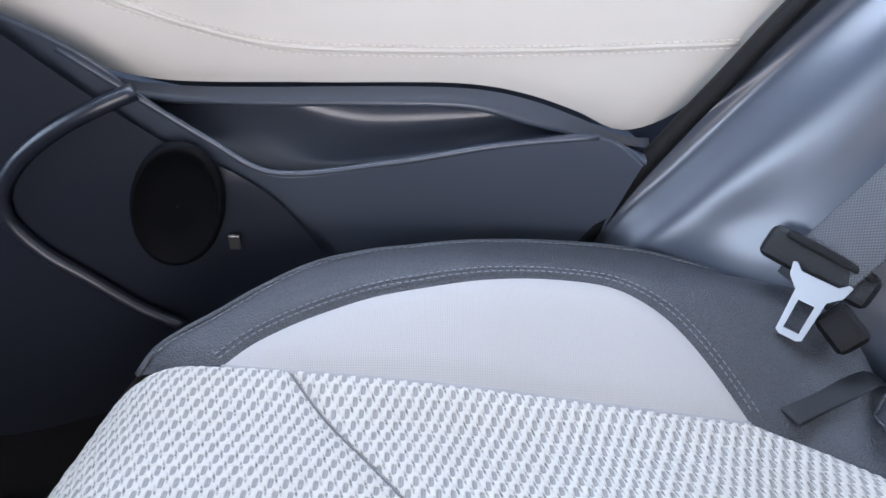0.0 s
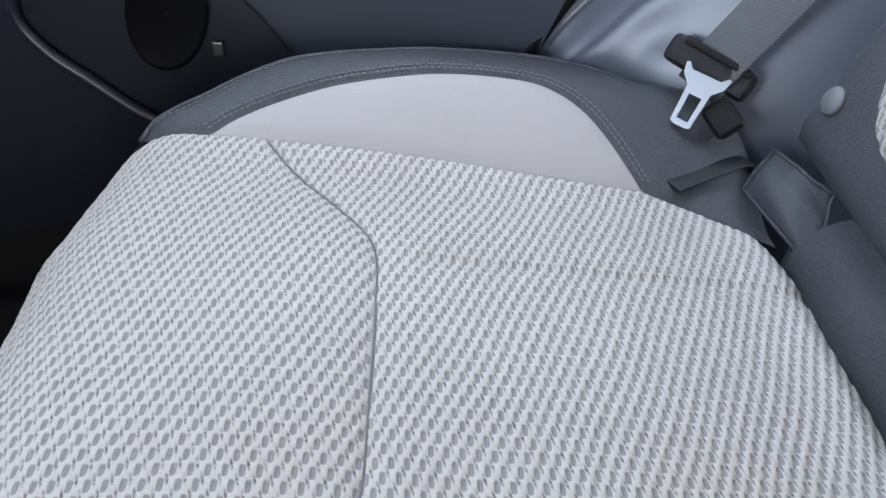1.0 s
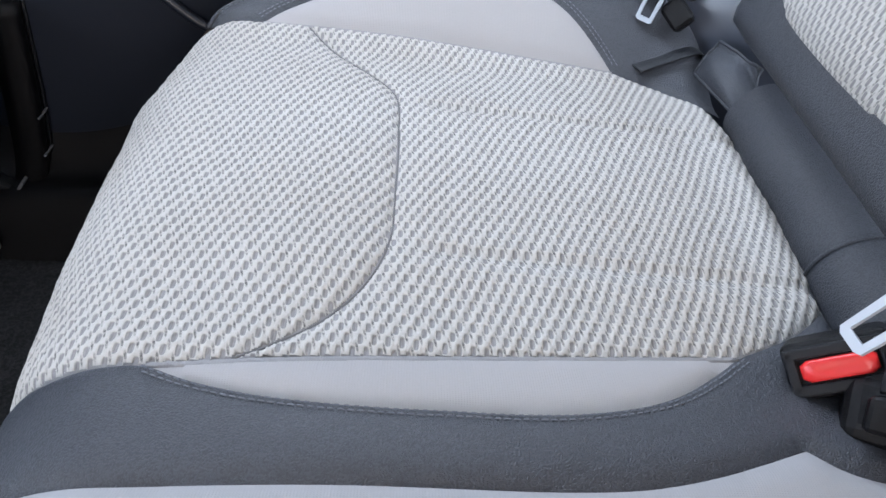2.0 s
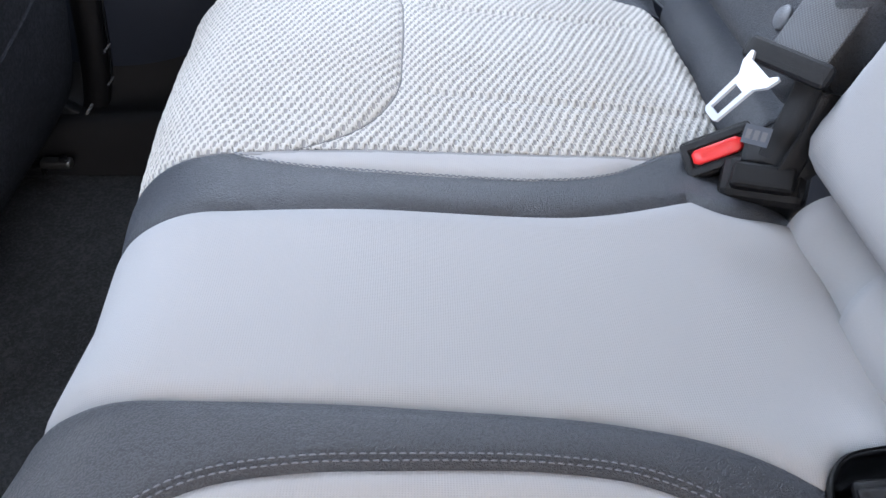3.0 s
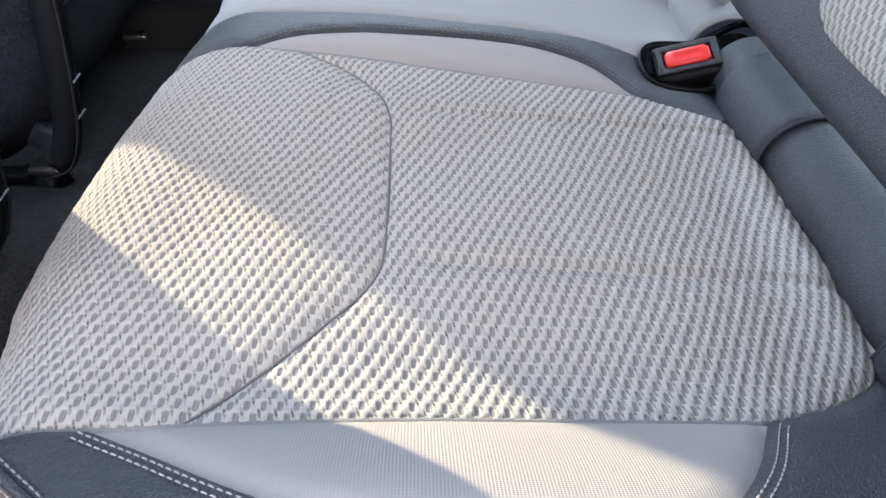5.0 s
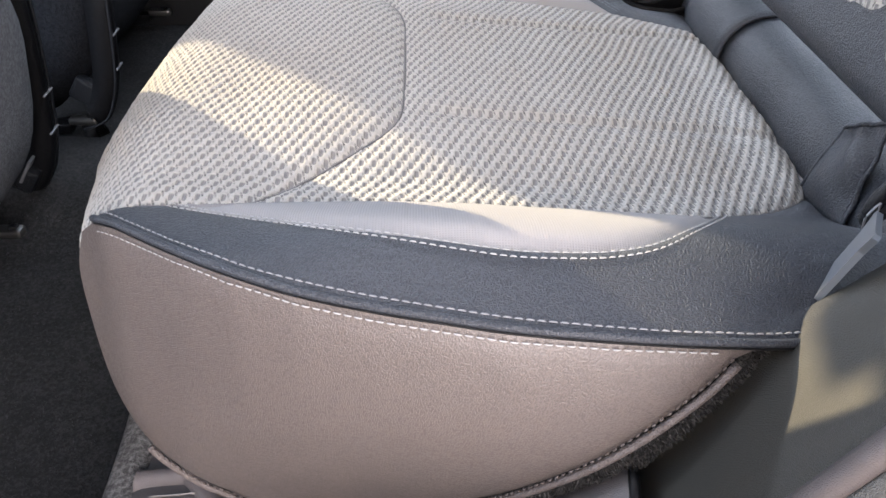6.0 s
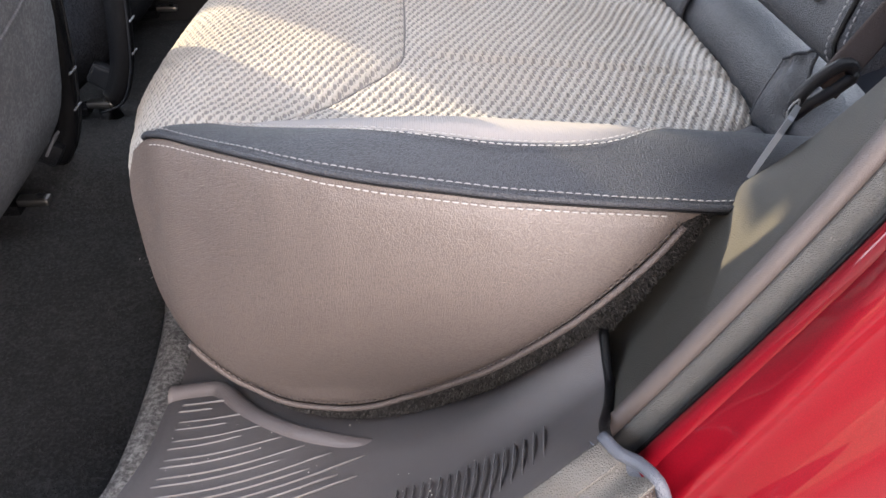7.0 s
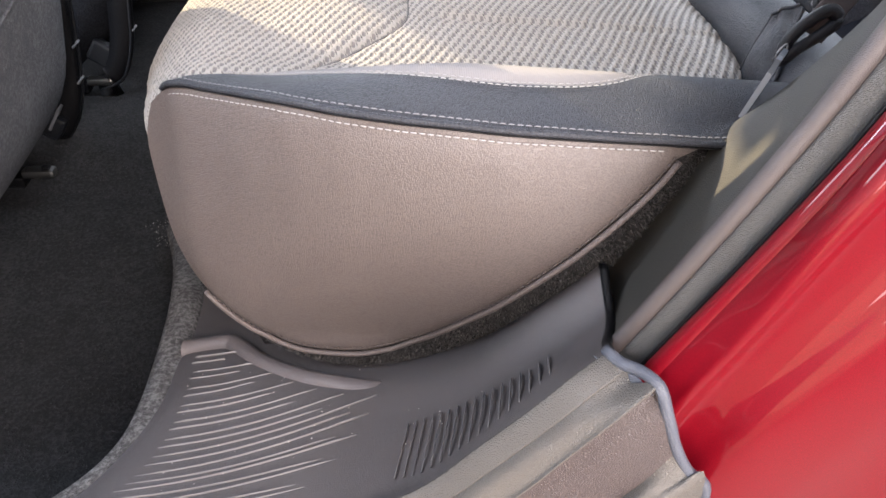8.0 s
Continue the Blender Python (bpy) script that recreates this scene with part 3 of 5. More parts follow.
cushion = block("cushion", (0.36, 1.0, 0.20), pose(0.29, 0, 0.19), BLACK, rear_bench, "grey knit and slate leather seat cushion", bevel=0.03, seg=3)


def lines(*runs):
    out = []
    for r in runs:
        c = curve(r, 0.005)
        out += list(c if not out or np.linalg.norm(c[0] - out[-1]) > 1e-4 else c[1:])
    return np.array(out)


def flip(loop, side):
    loop = np.array(loop) * (1, side)
    return loop if side > 0 else loop[::-1]


def seam_normals(path2):
    """Surface points and normals along a plan path."""
    p = np.array(path2, float)
    e = 0.002
    a = bench(p[:, 0], p[:, 1])
    du = bench(p[:, 0] + e, p[:, 1]) - bench(p[:, 0] - e, p[:, 1])
    dv = bench(p[:, 0], p[:, 1] + e) - bench(p[:, 0], p[:, 1] - e)
    n = np.cross(du, dv)
    return a, n / np.linalg.norm(n, axis=1, keepdims=True)


def shifted(path2, d):
    """A plan path moved sideways by d (to its left)."""
    p = np.array(path2, float)
    t = np.gradient(p, axis=0)
    t /= np.linalg.norm(t, axis=1, keepdims=True) + 1e-12
    return p + np.stack([-t[:, 1], t[:, 0]], 1) * d


def sew(path2, side, offset, mat, depth=0.0, rolled=False, **k):
    q = shifted(curve(path2, 0.004), offset)
    depth = depth - (outer_roll(q[:, 0], q[:, 1])[:, None] if rolled else 0.0)
    a, n = seam_normals(q * (1, side))
    return stitches("stitching", a - n * depth, n, mat, cushion, **k)


def outer_roll(s, y):
    """Keeps the bolster full along its outer seam, where it rolls over to the side panel."""
    d = np.abs(table(s, OUTLINE) - np.abs(y))
    return 0.0042 * np.exp(-d / 0.004) * (s < 0.47)


def knit_pattern(u, v):
    """How far the raised loops stand up (0 to 1) at a point of the weave."""
    row = v / 0.0081
    fu, fv = np.mod(u / 0.0080 + np.floor(row) * 0.5, 1) - 0.5, np.mod(row, 1) - 0.5
    cell = ((fu / 0.182) ** 2) ** 1.6 + ((fv / 0.40) ** 2) ** 2.0
    low = row - 0.4
    fb = np.mod(low, 1) - 0.5
    gu = np.mod(u / 0.0080 + np.floor(low) * 0.5 - 0.29, 1) - 0.5 + fb * 0.27
    slit = sstep(0.0, 1.7, (gu / 0.105) ** 2 + (fb / 0.42) ** 2)
    crown = 0.5 - 0.5 * np.cos(gu * 2 * np.pi)
    return sstep(0.1, 1.9, cell) * (0.42 * slit + 0.33 + 0.25 * crown)


def knit_relief(name, loop, parent, start=-1.0, step=0.00105, depth=0.0013):
    """The loops of the knit as a finely meshed sheet over a cushion panel."""
    loop = np.array(loop, float)
    lo, hi = loop.min(0), loop.max(0)
    us, vs = np.arange(max(lo[0], start), hi[0], step), np.arange(lo[1], hi[1], step)
    u, v = (g.ravel() for g in np.meshgrid(us, vs, indexing="ij"))
    odd = np.zeros(len(u), bool)
    for (x0, y0), (x1, y1) in zip(loop, np.roll(loop, -1, 0)):
        if y0 != y1:
            odd ^= ((y0 > v) != (y1 > v)) & (u < (x1 - x0) * (v - y0) / (y1 - y0) + x0)
    keep = np.flatnonzero(odd)
    d = edge_distance(np.stack([u[keep], v[keep]], 1), loop)
    keep, d = keep[d > 0.0004], d[d > 0.0004]
    u, v = u[keep], v[keep]
    # the weave wanders a little
    wu = u + 0.0007 * np.sin(v * 47 + 1.3) + 0.0005 * np.sin(u * 71 + v * 33)
    wv = v + 0.0006 * np.sin(u * 53 + 0.4) + 0.0004 * np.sin(v * 83 - u * 29)
    bump = knit_pattern(wu, wv) * (1 + 0.25 * np.sin(wu * 391) * np.sin(wv * 277))
    xyz = bench(u, v, -0.005 * np.exp(-d / 0.006) + depth * (bump - 0.6))
    index = np.full(len(us) * len(vs), -1)
    index[keep] = np.arange(len(keep))
    g = index.reshape(len(us), len(vs))
    quads = np.stack([g[:-1, :-1], g[1:, :-1], g[1:, 1:], g[:-1, 1:]], -1).reshape(-1, 4)
    quads = quads[(quads >= 0).all(1)]
    me = bpy.data.meshes.new(name)
    me.vertices.add(len(xyz))
    me.vertices.foreach_set("co", xyz.astype(np.float32).ravel())
    me.loops.add(quads.size)
    me.loops.foreach_set("vertex_index", quads.ravel().astype(np.int32))
    me.polygons.add(len(quads))
    me.polygons.foreach_set("loop_start", np.arange(0, quads.size, 4, dtype=np.int32))
    me.polygons.foreach_set("use_smooth", np.ones(len(quads), bool))
    layer = me.uv_layers.new(name="uv")
    layer.data.foreach_set("uv", np.stack([wu, wv], 1)[quads.ravel()].astype(np.float32).ravel())
    me.update(calc_edges=True)
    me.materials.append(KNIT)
    ob = new(name, me)
    ob.parent = parent
    return tagged(ob, "white grey chunky basket knit", kind="stuff")


for side in (1, -1):
    LENS_OUT, LENS_IN = (LENS_FAR, IN_FAR) if side > 0 else (LENS_NEAR, IN_NEAR)
    front_loop = flip(lines(KNIT_OUT, HEX, KNIT_IN), side)
    rear_loop = flip(lines([HEX[0], KNIT_REAR[0]], KNIT_REAR, [KNIT_REAR[-1], HEX[-1]], HEX[::-1]), side)
    knit, _ = patch("knit_front_panel", front_loop, lambda u, v, k: bench(u, v, k - 0.0012 * np.clip(1 + k / 0.005, 0, 1)), KNIT_BASE, cushion, 0.006, 0.005, 0.006)
    pp, nn = surface_samples(knit)
    lip = (pp[:, 0] < 0.045) & (pp[:, 2] > 0.18)
    nn = nn * np.sign(nn[:, 2:3] - nn[:, 0:1])
    fibres("knit_fuzz", pp[lip], nn[lip], 7000, 0.0030, KNIT_FUZZ, cushion, 11 + side, 0.00014, "fine pale fuzz on the front of the knit")
    patch("knit_rear_panel", rear_loop, lambda u, v, k: bench(u, v, k - 0.0012 * np.clip(1 + k / 0.005, 0, 1)), KNIT_BASE, cushion, 0.006, 0.005, 0.006)
    knit_relief("knit_front_weave", front_loop, cushion, -0.075)
    knit_relief("knit_rear_weave", rear_loop, cushion)
    patch("outer_insert", flip(lines(LENS_OUT, [LENS_OUT[-1], LENS_OUT[0]]), side), bench, INSERT, cushion, 0.007, 0.005, 0.005, "smooth pale grey ribbed cloth insert")
    patch("inner_insert", flip(lines(LENS_IN[::-1], [LENS_IN[0], LENS_IN[-1]]), side), bench, INSERT, cushion, 0.007, 0.005, 0.005, "smooth pale grey ribbed cloth insert")
    patch("outer_bolster", flip(lines([(0.010, 0.5540), (0.035, 0.554), (0.066, 0.554)], LENS_OUT, [(0.401, 0.537), (0.455, 0.517), (0.483, 0.499)], [(0.483, 0.499), (0.505, 0.5)],
                                      [(0.505, 0.5), (0.50, 0.57), (0.48, 0.615)], OUTLINE[::-1]), side), bench, LEATHER, cushion, 0.006, 0.005, 0.004, "dark slate leather bolster", extra=outer_roll)
    mid_edge = MID_EDGE if side > 0 else NEAR_EDGE
    rear = [[(0.488, 0.234), (0.50, 0.20), (0.508, 0.12), (0.506, 0.098)], MID_BACK[::-1]] if side > 0 else [[(0.488, 0.234), (0.502, 0.205), (0.505, 0.168)], RECESS]
    patch("inner_bolster", flip(lines(KNIT_IN[1:][::-1], LENS_IN, [(0.414, 0.187), (0.465, 0.213), (0.488, 0.234)], *rear, mid_edge[::-1], [mid_edge[0], KNIT_IN[-1]]), side),
          bench, LEATHER, cushion, 0.006, 0.005, 0.004, "dark slate leather bolster")
    for a, b in ((LENS_OUT[0], LENS_OUT[-1]), (LENS_IN[0], LENS_IN[-1])):
        q = np.linspace(a, b, 60) * (1, side)
        sweep("seam_welt", bench(q[:, 0], q[:, 1], np.full(60, -0.0068)), ring(0.0030, 8), KNIT_BASE, cushion, "grey cloth welt between knit and insert", uv=True)
    hx = curve(HEX, 0.004) * (1, side)
    sweep("seam", bench(hx[:, 0], hx[:, 1], np.full(len(hx), -0.0050)), ring(0.0008, 6), SEAM_GREY, cushion, "sunken sewn seam")
    for off in (0.0032, 0.0066):
        sunk = 0.0032 * math.exp(-off / 0.004)
        # one thread, darker far and paler near: the light is in its colour
        sew(LENS_OUT, side, off if side > 0 else 1.15 * off + 0.001, DARK_THREAD if side > 0 else PALE_THREAD, depth=sunk if side > 0 else 0.3 * sunk, rolled=True, long=0.0036, gap=0.0014, r=0.0004)
        sew(LENS_IN[::-1], side, off, DARK_THREAD, depth=sunk, long=0.0036, gap=0.0014, r=0.0004)
    # dim light on the far row is put into its thread colour
    sew(OUTLINE[1:-1], side, -0.0046, DARK_THREAD if side > 0 else THREAD, long=0.0041, gap=0.0012, r=0.00040)

patch("middle_panel", lines(MID_EDGE, MID_BACK, [(0.506, 0.098), (0.507, 0.0), (0.506, -0.092)], [(a, -b) for a, b in NEAR_BACK[::-1]],
                            [(a, -b) for a, b in NEAR_EDGE[::-1]], [(-0.20, -0.083), (-0.20, 0.083)]), bench, MIDCLOTH, cushion, 0.008, 0.005, 0.005, "plain light grey cloth middle panel")

# leather side panels with piping and a fuzzy lower band
SIDE_Y = [(-0.03, 0.525), (0.0, 0.546), (0.006, 0.552), (0.016, 0.563), (0.032, 0.576), (0.055, 0.593), (0.08, 0.613), (0.114, 0.636), (0.15, 0.652), (0.185, 0.662), (0.22, 0.670),
          (0.25, 0.675), (0.3, 0.678), (0.35, 0.677), (0.39, 0.671), (0.42, 0.660), (0.45, 0.640), (0.50, 0.600)]
seam3 = bench(np.array([p[0] for p in OUTLINE]), np.array([p[1] for p in OUTLINE]))


LOW_Y = [(-0.03, 0.555), (0.0, 0.583), (0.03, 0.603), (0.06, 0.616), (0.10, 0.626), (0.16, 0.634), (0.25, 0.650), (0.35, 0.662), (0.40, 0.664), (0.50, 0.650)]


def side_surface(sgn, inset=0.0):
    def place(x, z, sink):
        zs = np.interp(x, seam3[:, 0], seam3[:, 2])
        v = np.clip((zs - z) / 0.22, 0, 1.2)
        w = sstep(0, 1, v)
        y = (1 - w) * table(x, SIDE_Y) + w * table(x, LOW_Y) + 0.020 * np.sin(np.pi * np.clip(v, 0, 1)) + sink - inset
        return np.stack([x, sgn * y, z], -1)
    return place


PANEL_LOW = [(0.000, 0.325), (-0.008, 0.299), (-0.005, 0.267), (0.006, 0.218), (0.025, 0.187), (0.055, 0.153), (0.082, 0.135), (0.110, 0.129), (0.154, 0.131), (0.197, 0.154), (0.244, 0.207),
             (0.280, 0.253), (0.313, 0.291), (0.342, 0.323), (0.361, 0.345)]
BAND_LOW = [(0.010, 0.207), (0.023, 0.173), (0.051, 0.135), (0.088, 0.113), (0.127, 0.103), (0.177, 0.106), (0.225, 0.127), (0.269, 0.166), (0.305, 0.220), (0.325, 0.250), (0.351, 0.296), (0.377, 0.330),
            (0.388, 0.347)]
top_xz = [(p[0], p[2] - 0.0022) for p in seam3 if p[0] < 0.385]
for side in (1, -1):
    low = curve(PANEL_LOW, 0.006)
    up = curve(top_xz, 0.006)
    loop = np.concatenate([up, [(0.385, np.interp(0.385, seam3[:, 0], seam3[:, 2]) - 0.0022)], low[::-1]])
    patch("side_panel", loop if side < 0 else loop[::-1], side_surface(side), SIDE_LEATHER, cushion, 0.008, 0.003, 0.005, "grained slate leather side panel with warm reflected light in its colour")
    path3 = side_surface(side)(low[:, 0], low[:, 1], 0.001)
    gr = seam3[seam3[:, 0] < 0.45] * (1, side, 1)
    sweep("seam_roll", curve(gr, 0.006) - (0, side * 0.0004, 0.0010), ring(0.0022, 10), LEATHER, cushion, "dark rolled seam")
    sweep("groove", curve(gr, 0.006) + (0, side * 0.0014, -0.0030), ring(0.0008, 6), BLACK, cushion, "dark sunken groove of the seam")
    path3 = path3[24:]
    sweep("piping", path3, ring(0.0024, 6), PIPING, cushion, "rolled leather piping")
    q = side_surface(side)(low[:, 0] + 0.0 * low[:, 0], low[:, 1] + 0.0065, 0.0)[26:]
    stitches("stitching", q, (0, side, 0.0), PIPING, cushion, long=0.003, gap=0.002)
    q = side_surface(side)(up[2:, 0], up[2:, 1] - 0.0056, 0.0)
    stitches("stitching", q, (0, side, 0.4), PALE_THREAD, cushion, long=0.0041, gap=0.0012, r=0.00040, lift=0.0006)
    band = np.concatenate([curve(PANEL_LOW[3:], 0.006), [(0.380, 0.350)], curve(BAND_LOW, 0.006)[::-1]])
    felt, _ = patch("fuzzy_edge", band if side < 0 else band[::-1], side_surface(side, 0.004), FUZZ, cushion, 0.008, 0.006, 0.008, "black fuzzy felt lower edge")
    if side < 0:
        pp, nn = surface_samples(felt)
        nn = nn * np.sign(-nn[:, 1:2] + 1e-9)
        fibres("felt_nap", pp, nn, 16000, 0.0034, PILE, cushion, 3, 0.0006, "short grey fibres of the felt edge")
    core = np.concatenate([curve(BAND_LOW, 0.008), [(0.44, 0.33), (0.44, 0.05), (0.06, 0.05)]])
    patch("base", core if side < 0 else core[::-1], side_surface(side, 0.045), BLACK, cushion, 0.02, 0.0, 0.01, "black cushion base")


# ---- seat backs ----
def back_surface(lean=0.30, front=0.490, curl=0.030, z0=0.372, tuck=0.035):
    def place(y, z, sink):
        up = z - 0.43
        x = front + lean * up
        low = np.clip((z0 + curl - z) / curl, 0, 1)
        x = x + tuck * low**2.2
        return np.stack([x - sink, y, z], -1)
    return place


def rounded(y0, y1, z0, z1, r, n=7):
    out = []
    for cy, cz, a in ((y1 - r, z0 + r, -90), (y1 - r, z1 - r, 0), (y0 + r, z1 - r, 90), (y0 + r, z0 + r, 180)):
        for k in range(n):
            e = math.radians(a + 90 * k / (n - 1))
            out.append((cy + r * math.cos(e), cz + r * math.sin(e)))
    return curve(out, 0.012, closed=True)


def seat_back(y0, y1, cover, label, insert, buttons, front, mirror_edge=0, roll_x=0.5270, roll_r=0.036, roll_end=0.008, low=(0.372, 0.030, 0.035), edge_in=0.012, shear=(0.0, 0.0)):
    """An upholstered seat back with its edges turned back, an optional knit insert and round caps low down."""
    place = back_surface(front=front, z0=low[0], curl=low[1], tuck=low[2])

    def rolled(y, z, sink):
        e = np.minimum(y - y0, y1 - y)
        p = place(y, z, sink)
        p[:, 0] += 0.045 * np.clip(1 - e / 0.035, 0, 1) ** 2.2
        f = np.clip((y - y0) / (y1 - y0), 0, 1)
        p[:, 1] += (shear[0] * (1 - f) ** 2 + shear[1] * f**2) * np.clip(z - 0.40, 0, 0.25)
        return p

    loop = rounded(y0, y1, low[0], 0.92, 0.05)
    thing, _ = patch("backrest", loop[::-1], rolled, cover, rear_bench, 0.012, 0.0, 0.01, label)
    if insert:
        a, b = insert
        edge = [(a, 0.92), (a + 0.002, 0.52), (a + 0.012, 0.452), (a + 0.035, 0.428), (a + 0.06, 0.424), (b - 0.05, 0.425), (b - 0.03, 0.437), (b - 0.004, 0.48), (b, 0.55), (b + 0.004, 0.92)]
        c = curve(edge, 0.008)
        patch("knit_insert", c, lambda y, z, s: rolled(y, z, s + 0.004), KNIT_BACK, thing, 0.010, 0.006, 0.008, "white grey chunky knit insert")
    for y, z in buttons:
        p = rolled(np.array([y]), np.array([z]), np.array([0.002]))[0]
        bm = bmesh.new()
        bmesh.ops.create_cone(bm, cap_ends=True, segments=20, radius1=0.0105, radius2=0.0085, depth=0.0028)
        bmesh.ops.transform(bm, matrix=Matrix.Translation(p) @ pose(0, 0, 0, 0, -90 + 17, 0), verts=list(bm.verts))
        part("cap", bm, BUTTON_GREY, thing, "round grey plastic cap", smooth=True)
    for s in (y0 + edge_in, y1 - edge_in):
        if mirror_edge and abs(s) > 0.4:
            out = np.sign(s)
            zz = np.linspace(0.385, 0.9, 60)
            fold = rolled(s + out * (0.007 + 0.016 * np.exp((0.385 - zz) / 0.03)), zz, np.full(60, 0.0005))
            sweep("edge_fold", fold, ring(0.0022, 6), BLACK, thing, "dark sunken seam between two rows of stitching")
            for d in (0.0, 0.014):
                q = rolled(s + out * (d + 0.016 * np.exp((0.385 - zz) / 0.03)), zz, np.full(60, 0.001))
                stitches("stitching", q, (-1, 0.3 * np.sign(s), 0), THREAD, thing, long=0.0036, gap=0.0014, r=0.0005)
    # lower roll in the crease
    n = 14
    a = np.linspace(-0.35, 2.2, n)
    ys = np.linspace(y0 + 0.012, y1 - roll_end, 30)
    rows = [[(roll_x - roll_r * math.cos(t) + 0.002 * math.sin(y * 60), y, 0.322 + roll_r * math.sin(t)) for t in a] for y in ys]
    sheet("lower_roll", rows, cover, thing, "padded roll in the seat crease")
    return thing


seat_back(0.145, 0.545, LEATHER, "slate leather outer rear backrest with white knit insert", (0.237, 0.500), [(0.505, 0.427), (0.218, 0.433)], 0.499, 1, roll_end=0.080)
seat_back(-0.585, -0.105, LEATHER, "slate leather rear backrest with knit insert and contrast stitching", (-0.500, -0.237), [(-0.219, 0.441), (-0.507, 0.425)], 0.501, 1, roll_end=0.042, edge_in=0.047, shear=(0.0, 0.42))
seat_back(-0.10, 0.14, MIDCLOTH, "plain light grey cloth middle backrest with round cap", None, [(-0.041, 0.429)], 0.503, 0, 0.529, 0.033, 0.045, (0.350, 0.050, 0.050), shear=(0.42, 0.0))


def flap(y0, y1, slant, tip, mat, label, roll_x=0.5270, roll_r=0.036):
    """A flap of upholstery wrapped over the padded roll, its edges slanting and one corner standing up."""
    rows = []
    for f in np.linspace(0, 1, 12):
        row = []
        for t in np.linspace(-0.25, 1.75 + tip * (1 - f), 16):
            r = roll_r + 0.0025 + 0.0012 * math.sin(f * math.pi) + 0.004 * max(0.0, t - 1.6)
            y = y0 + (y1 - y0) * f + slant * (t - 0.8) * (1 if f < 0.5 else -1) * abs(2 * f - 1)
            row.append((roll_x - r * math.cos(t), y, 0.322 + r * math.sin(t)))
        rows.append(row)
    ob = sheet("anchor_flap", rows, mat, thick=-0.0018)
    g = np.array(rows)
    for edge_row in (g[0], g[-1]):
        sweep("hem", edge_row, ring(0.0018, 6), mat, ob)
    sweep("hem", g[:, 0], ring(0.0018, 6), mat, ob)
    return tagged(ob, label, "seat flap", "anchor flaps on the seat crease")


LEATHER_FLAP = "slate leather flap over a child seat anchor"
for y0, y1, slant, tip, mat, lab in ((0.190, 0.262, 0.004, 0.3, LEATHER, LEATHER_FLAP), (-0.188, -0.290, 0.003, 0.3, LEATHER, LEATHER_FLAP),
                                     (0.006, -0.096, 0.012, 0.0, MIDCLOTH, "grey cloth flap over a belt slot")):
    flap(y0, y1, slant, tip, mat, lab, *((0.529, 0.033) if mat is MIDCLOTH else ()))


def pocket_flap(a, b, c, d, normal, wave):
    """A loose puckered pocket flap between four corners, hemmed all round."""
    a, b, c, d = (np.array(p) for p in (a, b, c, d))
    rows = []
    for f in np.linspace(0, 1, 16):
        row = []
        for g in np.linspace(0, 1, 16):
            p = (a * (1 - g) + b * g) * (1 - f) + (d * (1 - g) + c * g) * f
            puff = 0.010 * math.sin(math.pi * f) * math.sin(math.pi * min(1, g * 1.15)) + 0.0022 * math.sin(wave * f + 5 * g) * g + 0.0015 * math.sin(17 * f * g)
            row.append(p + np.array(normal) * puff)
        rows.append(row)
    pocket = sheet("anchor_flap", rows, LEATHER, thick=0.002)
    g = np.array(rows)
    for edge in (g[0], g[:, -1], g[-1], g[:, 0]):
        sweep("hem", edge, ring(0.0016, 6), LEATHER, pocket)
    return tagged(pocket, "puckered slate leather flap standing over a child seat anchor", "seat flap", "anchor flaps on the seat crease")


# loose pocket flaps at the outer anchors, an upper corner standing up
pocket_flap((0.486, 0.546, 0.322), (0.509, 0.566, 0.348), (0.530, 0.503, 0.350), (0.500, 0.452, 0.326), (-0.72, -0.05, 0.69), 9)
pocket_flap((0.486, -0.484, 0.304), (0.497, -0.488, 0.362), (0.502, -0.522, 0.385), (0.484, -0.546, 0.318), (-0.90, -0.25, 0.35), 7)


# ---- belts and buckles ----
def frame_of(origin, long, normal):
    z = Vector(normal).normalized()
    x = Vector(long)
    x = (x - z * x.dot(z)).normalized()
    y = z.cross(x)
    return Matrix(((x.x, y.x, z.x, origin[0]), (x.y, y.y, z.y, origin[1]), (x.z, y.z, z.z, origin[2]), (0, 0, 0, 1)))


